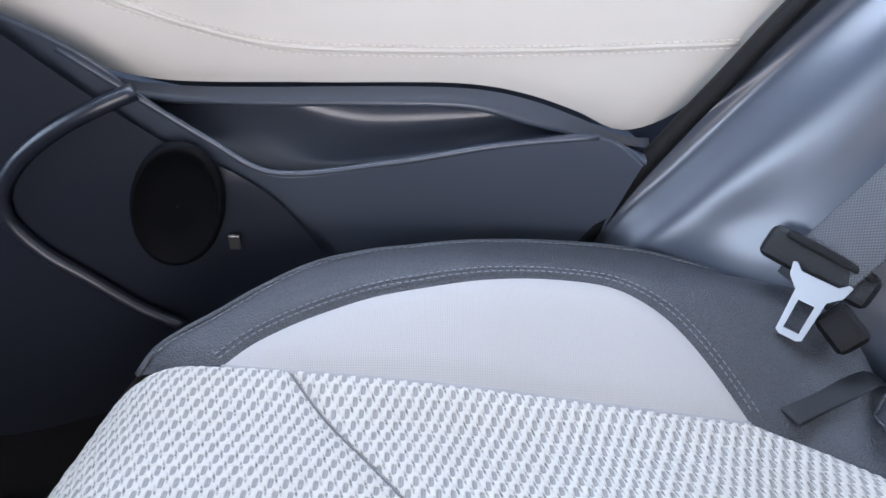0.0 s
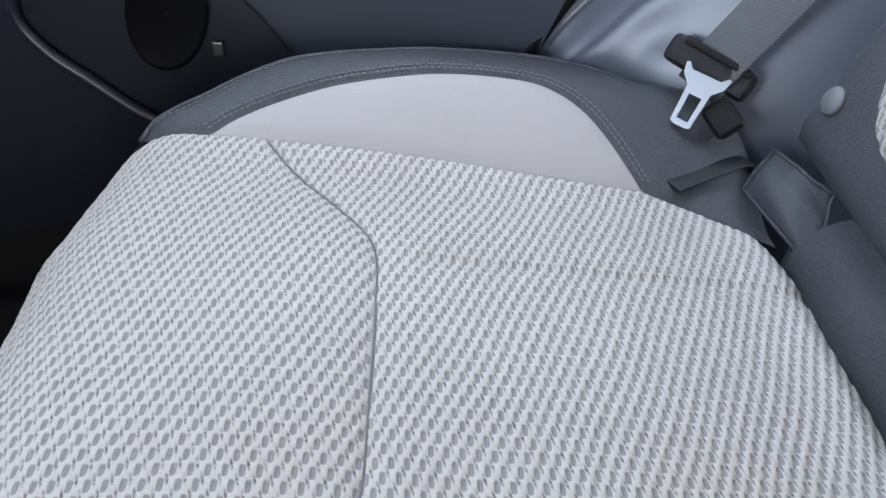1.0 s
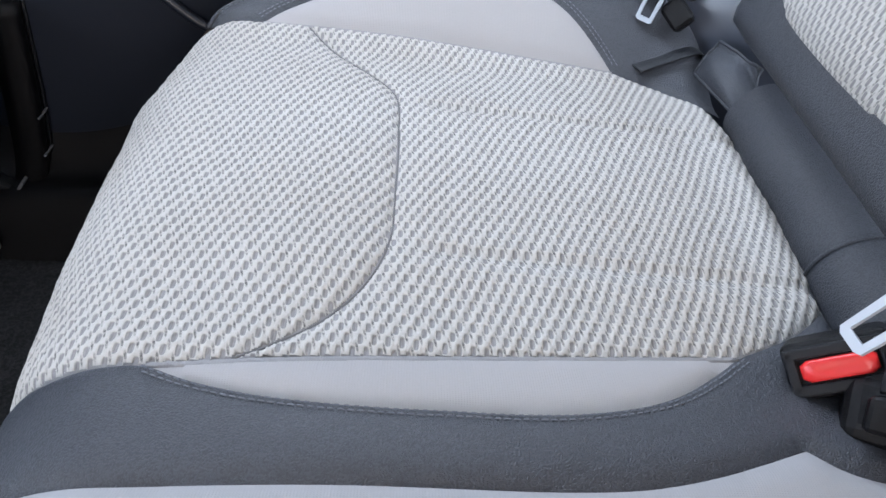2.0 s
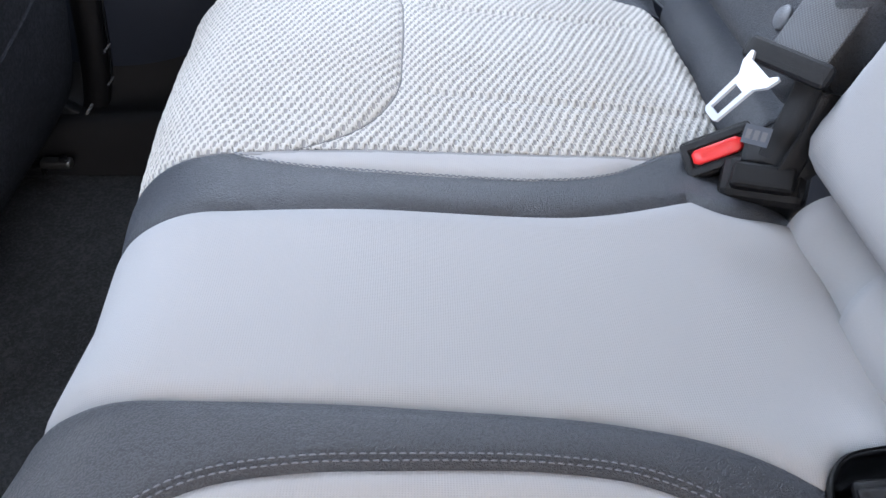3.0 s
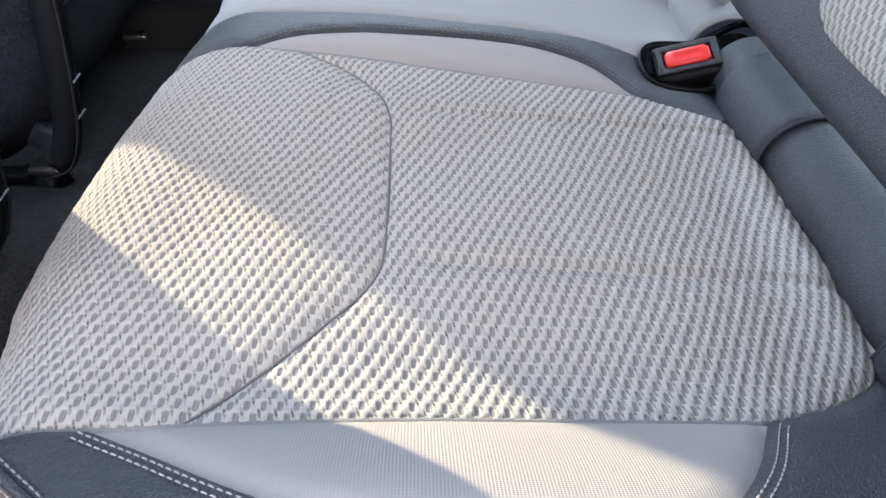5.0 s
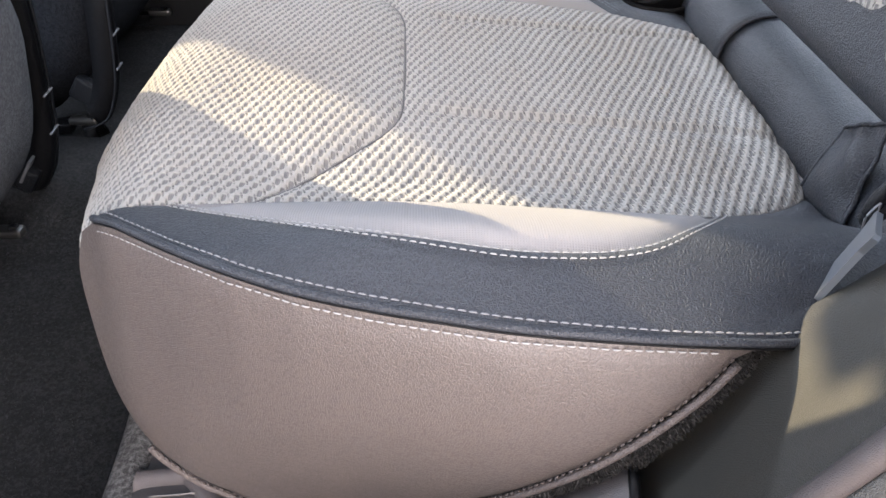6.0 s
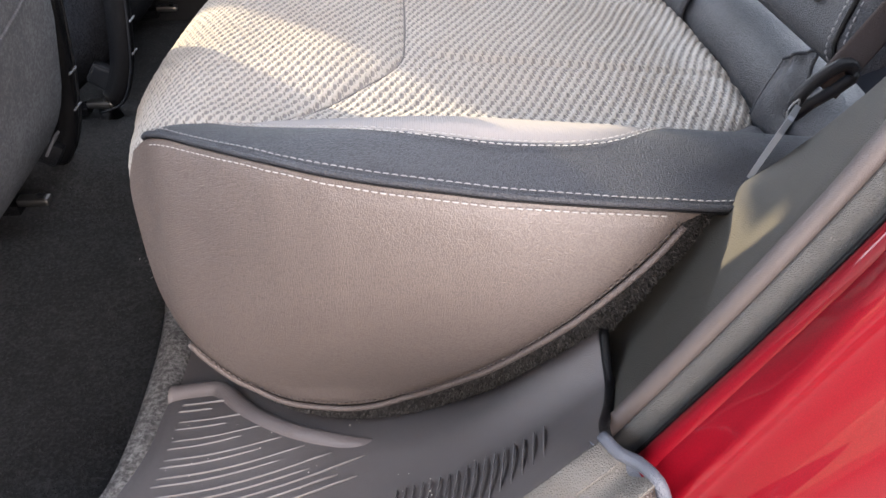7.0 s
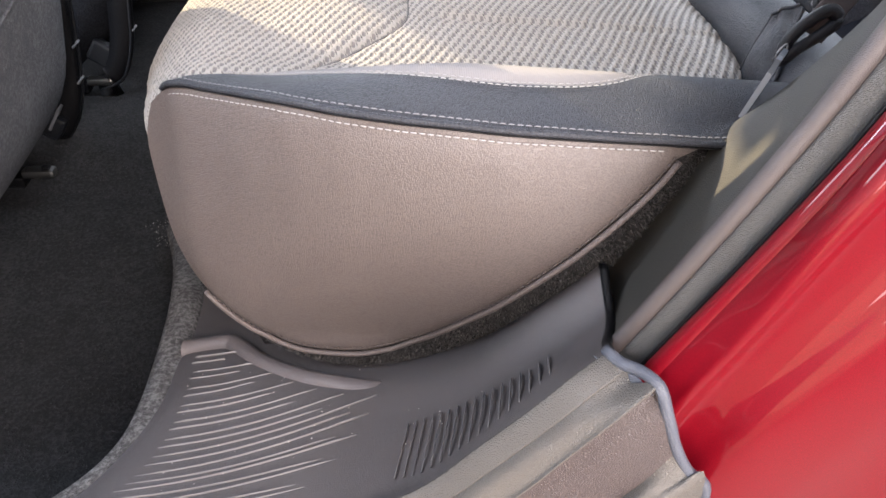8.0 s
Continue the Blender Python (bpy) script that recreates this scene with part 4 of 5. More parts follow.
def buckle(origin, long, normal, label, red=0.018, size=(0.060, 0.034, 0.050)):
    """A seat belt buckle: black housing with a sunk red press button on its face."""
    m = frame_of(origin, long, normal)
    thing = empty("belt_buckle", label, "seat belt buckle", "belt buckles on the bench")
    block("housing", size, m @ pose(0, 0, -size[2] / 2 - 0.002), BLACK, thing, bevel=0.006 if red else 0.013, seg=4)
    if red:
        for sy in (-1, 1):
            block("rim", (size[0] * 0.95, 0.0065, 0.005), m @ pose(0, sy * (red / 2 + 0.0045), -0.0012), SOFT_BLACK, thing, bevel=0.0015)
        for sx in (-1, 1):
            block("rim", (0.006, size[1] * 0.75, 0.005), m @ pose(sx * 0.0245, 0, -0.0012), SOFT_BLACK, thing, bevel=0.0015)
        bm = bmesh.new()
        h = red / 2
        pts = [(-0.020, -h * 0.6), (-0.016, -h), (0.016, -h), (0.020, -h * 0.6), (0.020, h * 0.6), (0.016, h), (-0.016, h), (-0.020, h * 0.6)]
        low = [bm.verts.new((x, y, -0.003)) for x, y in pts]
        mid = [bm.verts.new((x, y, 0.0012)) for x, y in pts]
        top = [bm.verts.new((x * 0.9, y * 0.82, 0.0030)) for x, y in pts]
        dip = [bm.verts.new((x * 0.55, y * 0.4, 0.0018)) for x, y in pts]
        for a, e in ((low, mid), (mid, top), (top, dip)):
            for k in range(8):
                bm.faces.new((a[k], a[(k + 1) % 8], e[(k + 1) % 8], e[k]))
        bm.faces.new(dip)
        bmesh.ops.transform(bm, matrix=m @ pose(0, 0, 0, 2, 0, 0), verts=list(bm.verts))
        part("press_button", bm, RED_BUTTON, thing, "red press button", smooth=True)
    else:
        block("neck", (size[0] * 0.7, size[1] * 0.5, 0.016), m @ pose(0, -0.004, 0.004, 8, 0, 0), BLACK, thing, bevel=0.005, seg=3)
    return thing


def tongue(origin, long, normal, mat, label, scale=1.0, name="belt_tongue"):
    """A flat steel belt tongue with its slot and two shoulders."""
    k = scale
    loop = [(-0.024 * k, -0.0095 * k), (-0.026 * k, -0.006 * k), (-0.026 * k, 0.006 * k), (-0.024 * k, 0.0095 * k), (0.008 * k, 0.011 * k), (0.016 * k, 0.019 * k), (0.025 * k, 0.021 * k), (0.026 * k, 0.018 * k),
            (0.021 * k, 0.013 * k), (0.021 * k, -0.013 * k), (0.026 * k, -0.018 * k), (0.025 * k, -0.021 * k), (0.016 * k, -0.019 * k), (0.008 * k, -0.011 * k)]
    hole = [(-0.0205 * k, -0.0055 * k), (-0.0205 * k, 0.0055 * k), (0.002 * k, 0.0058 * k), (0.002 * k, -0.0058 * k)]
    thing = empty(name, label, "belt tongue", "belt tongues")
    outline_plate("plate", loop, 0.0026, frame_of(origin, long, normal), mat, thing, holes=[hole])
    return thing


buckle((0.4690, -0.1450, 0.3375), (0.037, -0.006, 0.018), (-0.30, -0.30, 0.85), "black seat belt buckle with bright red press button", size=(0.060, 0.044, 0.050))
buckle((0.4555, 0.1620, 0.3450), (0.023, -0.016, 0.030), (-0.55, -0.62, 0.55), "black seat belt buckle with red press button by middle seat", red=0.0125, size=(0.058, 0.034, 0.050))
buckle((0.480, 0.126, 0.347), (0.034, -0.020, 0.010), (-0.40, -0.42, 0.82), "black middle belt buckle without red button", red=0.0, size=(0.066, 0.040, 0.040))

# recess that the near buckle sits in
tray = empty("buckle_recess", "black plastic recess round the belt buckle", "seat recess")
rim = curve([(0.4315, -0.1245), (0.446, -0.1065), (0.500, -0.093), (0.548, -0.074), (0.552, -0.130), (0.507, -0.168), (0.490, -0.1690), (0.455, -0.1690), (0.437, -0.161), (0.4305, -0.146)], 0.005, closed=True)
sweep("rim", [(x, y, float(bench_height(min(x, 0.478), y)) + 0.0005 + 0.25 * max(0.0, x - 0.48)) for x, y in rim], [(-0.0016, -0.008), (0.0016, -0.008), (0.0016, -0.002), (0.0008, -0.001), (-0.0008, -0.001), (-0.0016, -0.002)], BLACK, tray, closed=True)
rows = []
for f, dz in ((1.0, 0.0), (0.95, -0.008), (0.9, -0.03), (0.6, -0.04), (0.05, -0.042)):
    c = rim.mean(0)
    rows.append([(c[0] + (x - c[0]) * f, c[1] + (y - c[1]) * f, float(bench_height(min(x, 0.478), y)) + 0.002 + dz) for x, y in np.vstack([rim, rim[:1]])])
sheet("tray", rows, BLACK, tray)

# far outer belt: strap, plastic guide, tongue, stop
belt = empty("seat_belt", "dark grey webbing seat belt hanging on the rear pillar", "seat belt")
up = np.array((0.459, 0.612, 0.392))
way = curve([up + (-0.006, 0, -0.02), up, (0.490, 0.606, 0.455), (0.540, 0.598, 0.560), (0.62, 0.59, 0.74), (0.70, 0.58, 0.92)], 0.01)
sweep("strap", way, strap_section(0.047, 0.0016), WEBBING, belt, up=(-0.75, -0.45, 0.5))
m = frame_of((0.459, 0.612, 0.390), (0.043, -0.061, -0.004), (-0.55, -0.70, 0.45))
block("guide", (0.076, 0.024, 0.018), m @ pose(-0.003, 0.002, 0), SOFT_BLACK, belt, "dark plastic belt guide", bevel=0.007, seg=3)
block("guide_lip", (0.060, 0.006, 0.006), m @ pose(0, 0.012, 0.008), BLACK, belt, bevel=0.002)
block("stop", (0.030, 0.024, 0.016), frame_of((0.466, 0.580, 0.366), (0.2, -0.9, -0.2), (-0.5, -0.7, 0.5)), BLACK, belt, "black rubber belt stop", bevel=0.007, seg=3)
tongue((0.4430, 0.591, 0.3765), (0.014, 0.010, 0.042), (-0.52, -0.72, 0.40), BRIGHT_STEEL, "bright steel seat belt tongue hanging on its strap", 0.92)

# loose webbing loop on the outer bolster
p0 = bench(np.array([0.424, 0.438, 0.452]), np.array([0.5385, 0.545, 0.551])) + (0, 0, 0.0022)
loop = empty("strap_loop", "short black webbing loop lying on the leather bolster", "strap")
sweep("webbing", curve([*p0, *(bench(np.array([0.470, 0.488]), np.array([0.558, 0.566])) + (0, 0, 0.003)), (0.505, 0.570, 0.326)], 0.006), strap_section(0.0195, 0.0016), SOFT_BLACK, loop, up=(0, 0, 1))

# middle belt: bright tongue, body and strap
tongue((0.444, 0.140, 0.412), (0.026, 0.002, 0.036), (-0.80, -0.12, 0.58), WHITE_STEEL, "bright bare metal middle belt tongue", 0.98)
mbelt = empty("seat_belt", "black webbing middle seat belt folded in the seat crease", "seat belt")
m = frame_of((0.477, 0.149, 0.431), (0.036, -0.052, 0.004), (-0.60, -0.60, 0.5))
block("guide", (0.064, 0.018, 0.016), m, SOFT_BLACK, mbelt, "black plastic belt guide", bevel=0.006, seg=3)
sweep("strap", curve([(0.480, 0.150, 0.428), (0.505, 0.172, 0.455), (0.545, 0.200, 0.52), (0.60, 0.20, 0.66), (0.66, 0.20, 0.90)], 0.01), strap_section(0.046, 0.0016), WEBBING, mbelt, up=(-0.8, -0.5, 0.3))
sweep("strap_end", curve([(0.500, 0.150, 0.425), (0.494, 0.140, 0.398), (0.486, 0.133, 0.372), (0.482, 0.128, 0.352)], 0.006), strap_section(0.022, 0.0018), SOFT_BLACK, mbelt, up=(-0.6, -0.6, 0.4))
sweep("strap_edge", curve([(0.506, 0.128, 0.418), (0.502, 0.122, 0.395), (0.495, 0.119, 0.372), (0.489, 0.114, 0.352)], 0.006), strap_section(0.017, 0.0020), BLACK, mbelt, "folded black webbing", up=(-0.2, -0.95, 0.2))
sweep("strap_fold", curve([(0.468, 0.148, 0.360), (0.484, 0.138, 0.364), (0.500, 0.128, 0.362), (0.512, 0.118, 0.352)], 0.005), strap_section(0.026, 0.0022), SOFT_BLACK, mbelt, "folded black webbing", up=(-0.5, -0.4, 0.75))
lm = frame_of((0.4600, 0.1230, 0.3860), (0.022, -0.018, 0.004), (-0.58, -0.62, 0.52))
block("label", (0.019, 0.014, 0.0008), lm, PLASTIC, mbelt, "small grey printed belt label", bevel=0.0)
for k in range(3):
    block("label_bar", (0.0036, 0.007, 0.0006), lm @ pose(-0.0055 + 0.0055 * k, 0, 0.0008), BUTTON_GREY, mbelt, bevel=0.0)

# near outer belt, its tongue seen edge on
edge_tongue = empty("belt_tongue", "steel seat belt tongue with worn bright edge beside the bolster", "belt tongue", "belt tongues")
outline_plate("plate", [(-0.024, -0.010), (-0.025, 0.010), (-0.022, 0.012), (0.012, 0.014), (0.022, 0.018), (0.024, 0.016), (0.024, -0.018), (0.022, -0.020), (0.012, -0.014), (-0.022, -0.012)], 0.0034,
              frame_of((0.4200, -0.6385, 0.3750), (0.015, 0.002, 0.042), (0.77, -0.59, -0.25)), BRIGHT_STEEL, edge_tongue)
nbelt = empty("seat_belt", "black seat belt guide loop with a thin edge of brown webbing", "seat belt")
hook = curve([(0.4440, -0.612, 0.379), (0.4535, -0.612, 0.388), (0.4690, -0.611, 0.399), (0.4760, -0.610, 0.406), (0.4700, -0.609, 0.4125), (0.4560, -0.610, 0.4055), (0.4450, -0.611, 0.391)], 0.003, closed=True)
sweep("guide", hook, ring(0.0036, 10, 1.3), SOFT_BLACK, nbelt, closed=True)
sweep("strap", curve([(0.4600, -0.611, 0.397), (0.472, -0.606, 0.412), (0.495, -0.594, 0.436), (0.54, -0.58, 0.50), (0.60, -0.575, 0.62), (0.70, -0.57, 0.86)], 0.01), strap_section(0.020, 0.0018), BROWN_WEB, nbelt, up=(0.3, 0.9, 0.0))
sweep("thread", curve([(0.4370, -0.6200, 0.3800), (0.4345, -0.6225, 0.3900), (0.4420, -0.6180, 0.3940), (0.4450, -0.6150, 0.3850)], 0.002), ring(0.0006, 5), THREAD, nbelt, "frayed pale thread")


# ---- far door ----
door = empty("rear_door", "closed rear door with beige padded panel and dark plastic pocket", "car door")
beige_low = [(-0.36, 0.66), (-0.20, 0.565), (-0.123, 0.512), (-0.089, 0.488), (-0.052, 0.467), (-0.011, 0.459), (0.10, 0.460), (0.227, 0.462), (0.272, 0.454), (0.310, 0.441), (0.349, 0.425),
             (0.387, 0.441), (0.420, 0.486), (0.450, 0.531), (0.53, 0.66)]
bl = curve(beige_low, 0.008)


def door_face(x, z, sink):
    return np.stack([x, 0.752 - 0.012 * np.sin(np.clip((z - 0.42) / 0.24, 0, 1) * np.pi) - sink, z], -1)


patch("padded_panel", np.concatenate([bl, [(0.53, 0.70), (-0.36, 0.70)]]), door_face, BEIGE, door, 0.012, 0.004, 0.006, "beige leatherette padded door panel")
for line in ([(-0.12, 0.560), (-0.020, 0.521), (0.030, 0.504), (0.078, 0.495), (0.162, 0.493), (0.289, 0.497), (0.424, 0.506)],
             [(-0.12, 0.551), (-0.025, 0.513), (0.010, 0.503), (0.077, 0.487), (0.162, 0.485), (0.290, 0.490), (0.417, 0.499)]):
    c = curve(line, 0.006)
    stitches("stitching", door_face(c[:, 0], c[:, 1], np.full(len(c), 0.001)), (0, -1, 0), BEIGE_THREAD, door, long=0.0045, gap=0.0012, r=0.0005)
c = curve([(-0.12, 0.5555), (-0.022, 0.517), (0.020, 0.5035), (0.077, 0.491), (0.162, 0.489), (0.289, 0.4935), (0.42, 0.5025)], 0.006)
sweep("fold", door_face(c[:, 0], c[:, 1], np.full(len(c), 0.0)), ring(0.002, 6), BEIGE, door)


def along(pts, y):
    return [(x, y, z) for x, z in pts]


L0 = along([(-0.36, 0.655), (-0.123, 0.509), (-0.052, 0.464), (-0.011, 0.456), (0.227, 0.459), (0.272, 0.451), (0.310, 0.438), (0.349, 0.423), (0.370, 0.422)], 0.748)
L1 = along([(-0.36, 0.635), (-0.123, 0.493), (-0.032, 0.452), (0.031, 0.447), (0.162, 0.449), (0.228, 0.448), (0.269, 0.437), (0.320, 0.425), (0.368, 0.418)], 0.736)
L1b = along([(-0.36, 0.63), (-0.123, 0.487), (-0.032, 0.444), (0.031, 0.440), (0.162, 0.442), (0.228, 0.441), (0.267, 0.433), (0.320, 0.421), (0.366, 0.416)], 0.752)
V0 = along([(-0.36, 0.62), (-0.12, 0.478), (-0.01, 0.442), (0.07, 0.440), (0.162, 0.441), (0.24, 0.439), (0.285, 0.428), (0.364, 0.412)], 0.780)
V1 = along([(-0.36, 0.615), (-0.12, 0.474), (-0.01, 0.438), (0.055, 0.432), (0.105, 0.416), (0.143, 0.410), (0.22, 0.415), (0.285, 0.422), (0.364, 0.411)], 0.780)
LG = along([(-0.36, 0.605), (-0.12, 0.470), (-0.02, 0.428), (0.03, 0.402), (0.06, 0.391), (0.097, 0.389), (0.162, 0.400), (0.253, 0.417), (0.29, 0.423), (0.362, 0.412)], 0.742)
DK = along([(-0.36, 0.60), (-0.12, 0.464), (-0.02, 0.421), (0.03, 0.394), (0.06, 0.383), (0.097, 0.381), (0.162, 0.392), (0.253, 0.409), (0.29, 0.416), (0.362, 0.409)], 0.748)
L3 = along([(-0.36, 0.60), (-0.065, 0.488), (-0.012, 0.448), (0.031, 0.417), (0.070, 0.396), (0.164, 0.406), (0.248, 0.422), (0.320, 0.434), (0.360, 0.420)], 0.722)
L4 = along([(-0.36, 0.60), (-0.065, 0.494), (-0.012, 0.456), (0.031, 0.426), (0.070, 0.402), (0.164, 0.412), (0.248, 0.429), (0.320, 0.438), (0.360, 0.416)], 0.712)
L5 = along([(-0.36, 0.58), (-0.065, 0.480), (-0.012, 0.440), (0.031, 0.408), (0.070, 0.385), (0.164, 0.396), (0.248, 0.413), (0.320, 0.420), (0.352, 0.400)], 0.712)
L6 = along([(-0.36, 0.25), (-0.065, 0.25), (0.07, 0.25), (0.20, 0.25), (0.310, 0.25)], 0.724)
L7 = along([(-0.36, 0.05), (0.28, 0.05)], 0.718)
loft("pocket_panel", [L0, L1, L1b, V0, V1, LG, DK, L3, L4, L5, L6, L7], PLASTIC, door, "dark grey moulded plastic door pocket", n=70, m=4)
sweep("pocket_lip", curve(L4[1:-1], 0.01), ring(0.0025, 8), PLASTIC, door)
seal_path = curve([(0.30, 0.722, 0.22), (0.318, 0.725, 0.315), (0.353, 0.727, 0.390), (0.384, 0.727, 0.441), (0.416, 0.727, 0.489), (0.445, 0.727, 0.534), (0.52, 0.72, 0.64), (0.62, 0.71, 0.80)], 0.012)
tagged(sweep("door_seal", seal_path + (-0.004, -0.003, -0.004), ring(0.008, 10), BLACK), "black rubber seal round the far door opening", "door seal", kind="structure")

pillar = tagged(loft("pillar_trim", [
    [(0.300, 0.735, 0.20), (0.318, 0.735, 0.33), (0.362, 0.735, 0.405), (0.405, 0.733, 0.455), (0.462, 0.730, 0.535), (0.54, 0.715, 0.66), (0.64, 0.70, 0.82)],
    [(0.305, 0.722, 0.20), (0.330, 0.722, 0.352), (0.354, 0.722, 0.405), (0.379, 0.722, 0.437), (0.423, 0.720, 0.482), (0.47, 0.716, 0.54), (0.55, 0.70, 0.66), (0.65, 0.69, 0.82)],
    [(0.325, 0.720, 0.20), (0.343, 0.720, 0.350), (0.382, 0.719, 0.410), (0.423, 0.715, 0.465), (0.480, 0.708, 0.54), (0.565, 0.692, 0.66), (0.66, 0.68, 0.82)],
    [(0.340, 0.702, 0.20), (0.358, 0.694, 0.340), (0.394, 0.690, 0.391), (0.425, 0.688, 0.434), (0.458, 0.684, 0.480), (0.486, 0.680, 0.522), (0.575, 0.665, 0.66), (0.68, 0.655, 0.82)],
    [(0.390, 0.685, 0.20), (0.400, 0.672, 0.350), (0.432, 0.670, 0.400), (0.463, 0.667, 0.450), (0.503, 0.662, 0.51), (0.60, 0.648, 0.66), (0.71, 0.64, 0.82)],
    [(0.440, 0.655, 0.20), (0.442, 0.638, 0.340), (0.477, 0.643, 0.410), (0.533, 0.642, 0.50), (0.64, 0.63, 0.66), (0.75, 0.62, 0.82)],
    [(0.56, 0.56, 0.20), (0.56, 0.560, 0.33), (0.60, 0.57, 0.43), (0.66, 0.575, 0.53), (0.74, 0.57, 0.66), (0.84, 0.57, 0.82)]], PLASTIC, n=50, m=6),
    "smooth dark grey plastic trim of the rear pillar", "pillar trim", kind="structure")

# far sill, footwell side and middle pillar foot
tagged(loft("sill_far", [
    [(-0.60, 0.60, -0.02), (-0.20, 0.60, -0.02), (0.10, 0.60, -0.02)],
    [(-0.60, 0.625, 0.05), (-0.20, 0.63, 0.06), (0.10, 0.63, 0.09)],
    [(-0.60, 0.67, 0.07), (-0.20, 0.675, 0.08), (0.10, 0.69, 0.13)],
    [(-0.60, 0.70, 0.16), (-0.20, 0.71, 0.16), (0.10, 0.71, 0.22)]], BLACK, n=20, m=5), "dark plastic sill trim of the far door", "sill trim", kind="structure")
tagged(loft("pillar_foot", [
    [(-0.42, 0.72, 0.02), (-0.41, 0.715, 0.25), (-0.40, 0.71, 0.45), (-0.36, 0.70, 0.70)],
    [(-0.33, 0.70, 0.02), (-0.32, 0.695, 0.22), (-0.30, 0.69, 0.42), (-0.27, 0.69, 0.70)],
    [(-0.22, 0.70, 0.05), (-0.20, 0.69, 0.20), (-0.17, 0.69, 0.38), (-0.13, 0.69, 0.55)],
    [(-0.06, 0.71, 0.05), (-0.05, 0.703, 0.20), (-0.025, 0.700, 0.34), (-0.02, 0.700, 0.445)],
    [(0.16, 0.712, 0.05), (0.145, 0.707, 0.22), (0.110, 0.705, 0.33), (0.072, 0.7045, 0.385), (0.045, 0.7045, 0.405)]], FOOT_PLASTIC, n=30, m=6), "black plastic foot of the middle pillar", "pillar trim", kind="structure")
c = curve([(-0.011, 0.691, 0.262), (-0.043, 0.690, 0.282), (-0.077, 0.688, 0.313), (-0.106, 0.686, 0.340), (-0.123, 0.686, 0.368), (-0.122, 0.686, 0.390), (-0.106, 0.688, 0.414), (-0.075, 0.690, 0.439), (-0.040, 0.695, 0.457), (-0.015, 0.705, 0.466)], 0.006)
tagged(sweep("trim", c, [(-0.0065, -0.003), (0.0065, -0.003), (0.0045, 0.002), (0.0, 0.0042), (-0.0045, 0.002)], FOOT_PLASTIC, up=(0, -1, 0)), "raised moulding on the pillar foot", "trim", kind="structure")
# oval recess, only millimetres deep and coloured black
oval = [(0.034 * math.cos(e) + 0.010 * math.sin(e), 0.052 * math.sin(e)) for e in np.linspace(0, 2 * math.pi, 41)[:-1]]
recess = tagged(sheet("trim", [[(0.002 + x * f, 0.6925 + d, 0.378 + z * f) for x, z in oval + oval[:1]] for f, d in ((1.06, 0.004), (1.0, -0.0005), (0.93, 0.0), (0.86, 0.003), (0.4, 0.004), (0.02, 0.004))], RECESS_BLACK), "shallow black oval recess in the pillar foot", "trim", kind="structure")
clip = empty("trim_clip", "small bright metal clip by the door sill", "clip")
block("plate", (0.009, 0.003, 0.013), pose(0.042, 0.695, 0.348), SILVER, clip, bevel=0.001)


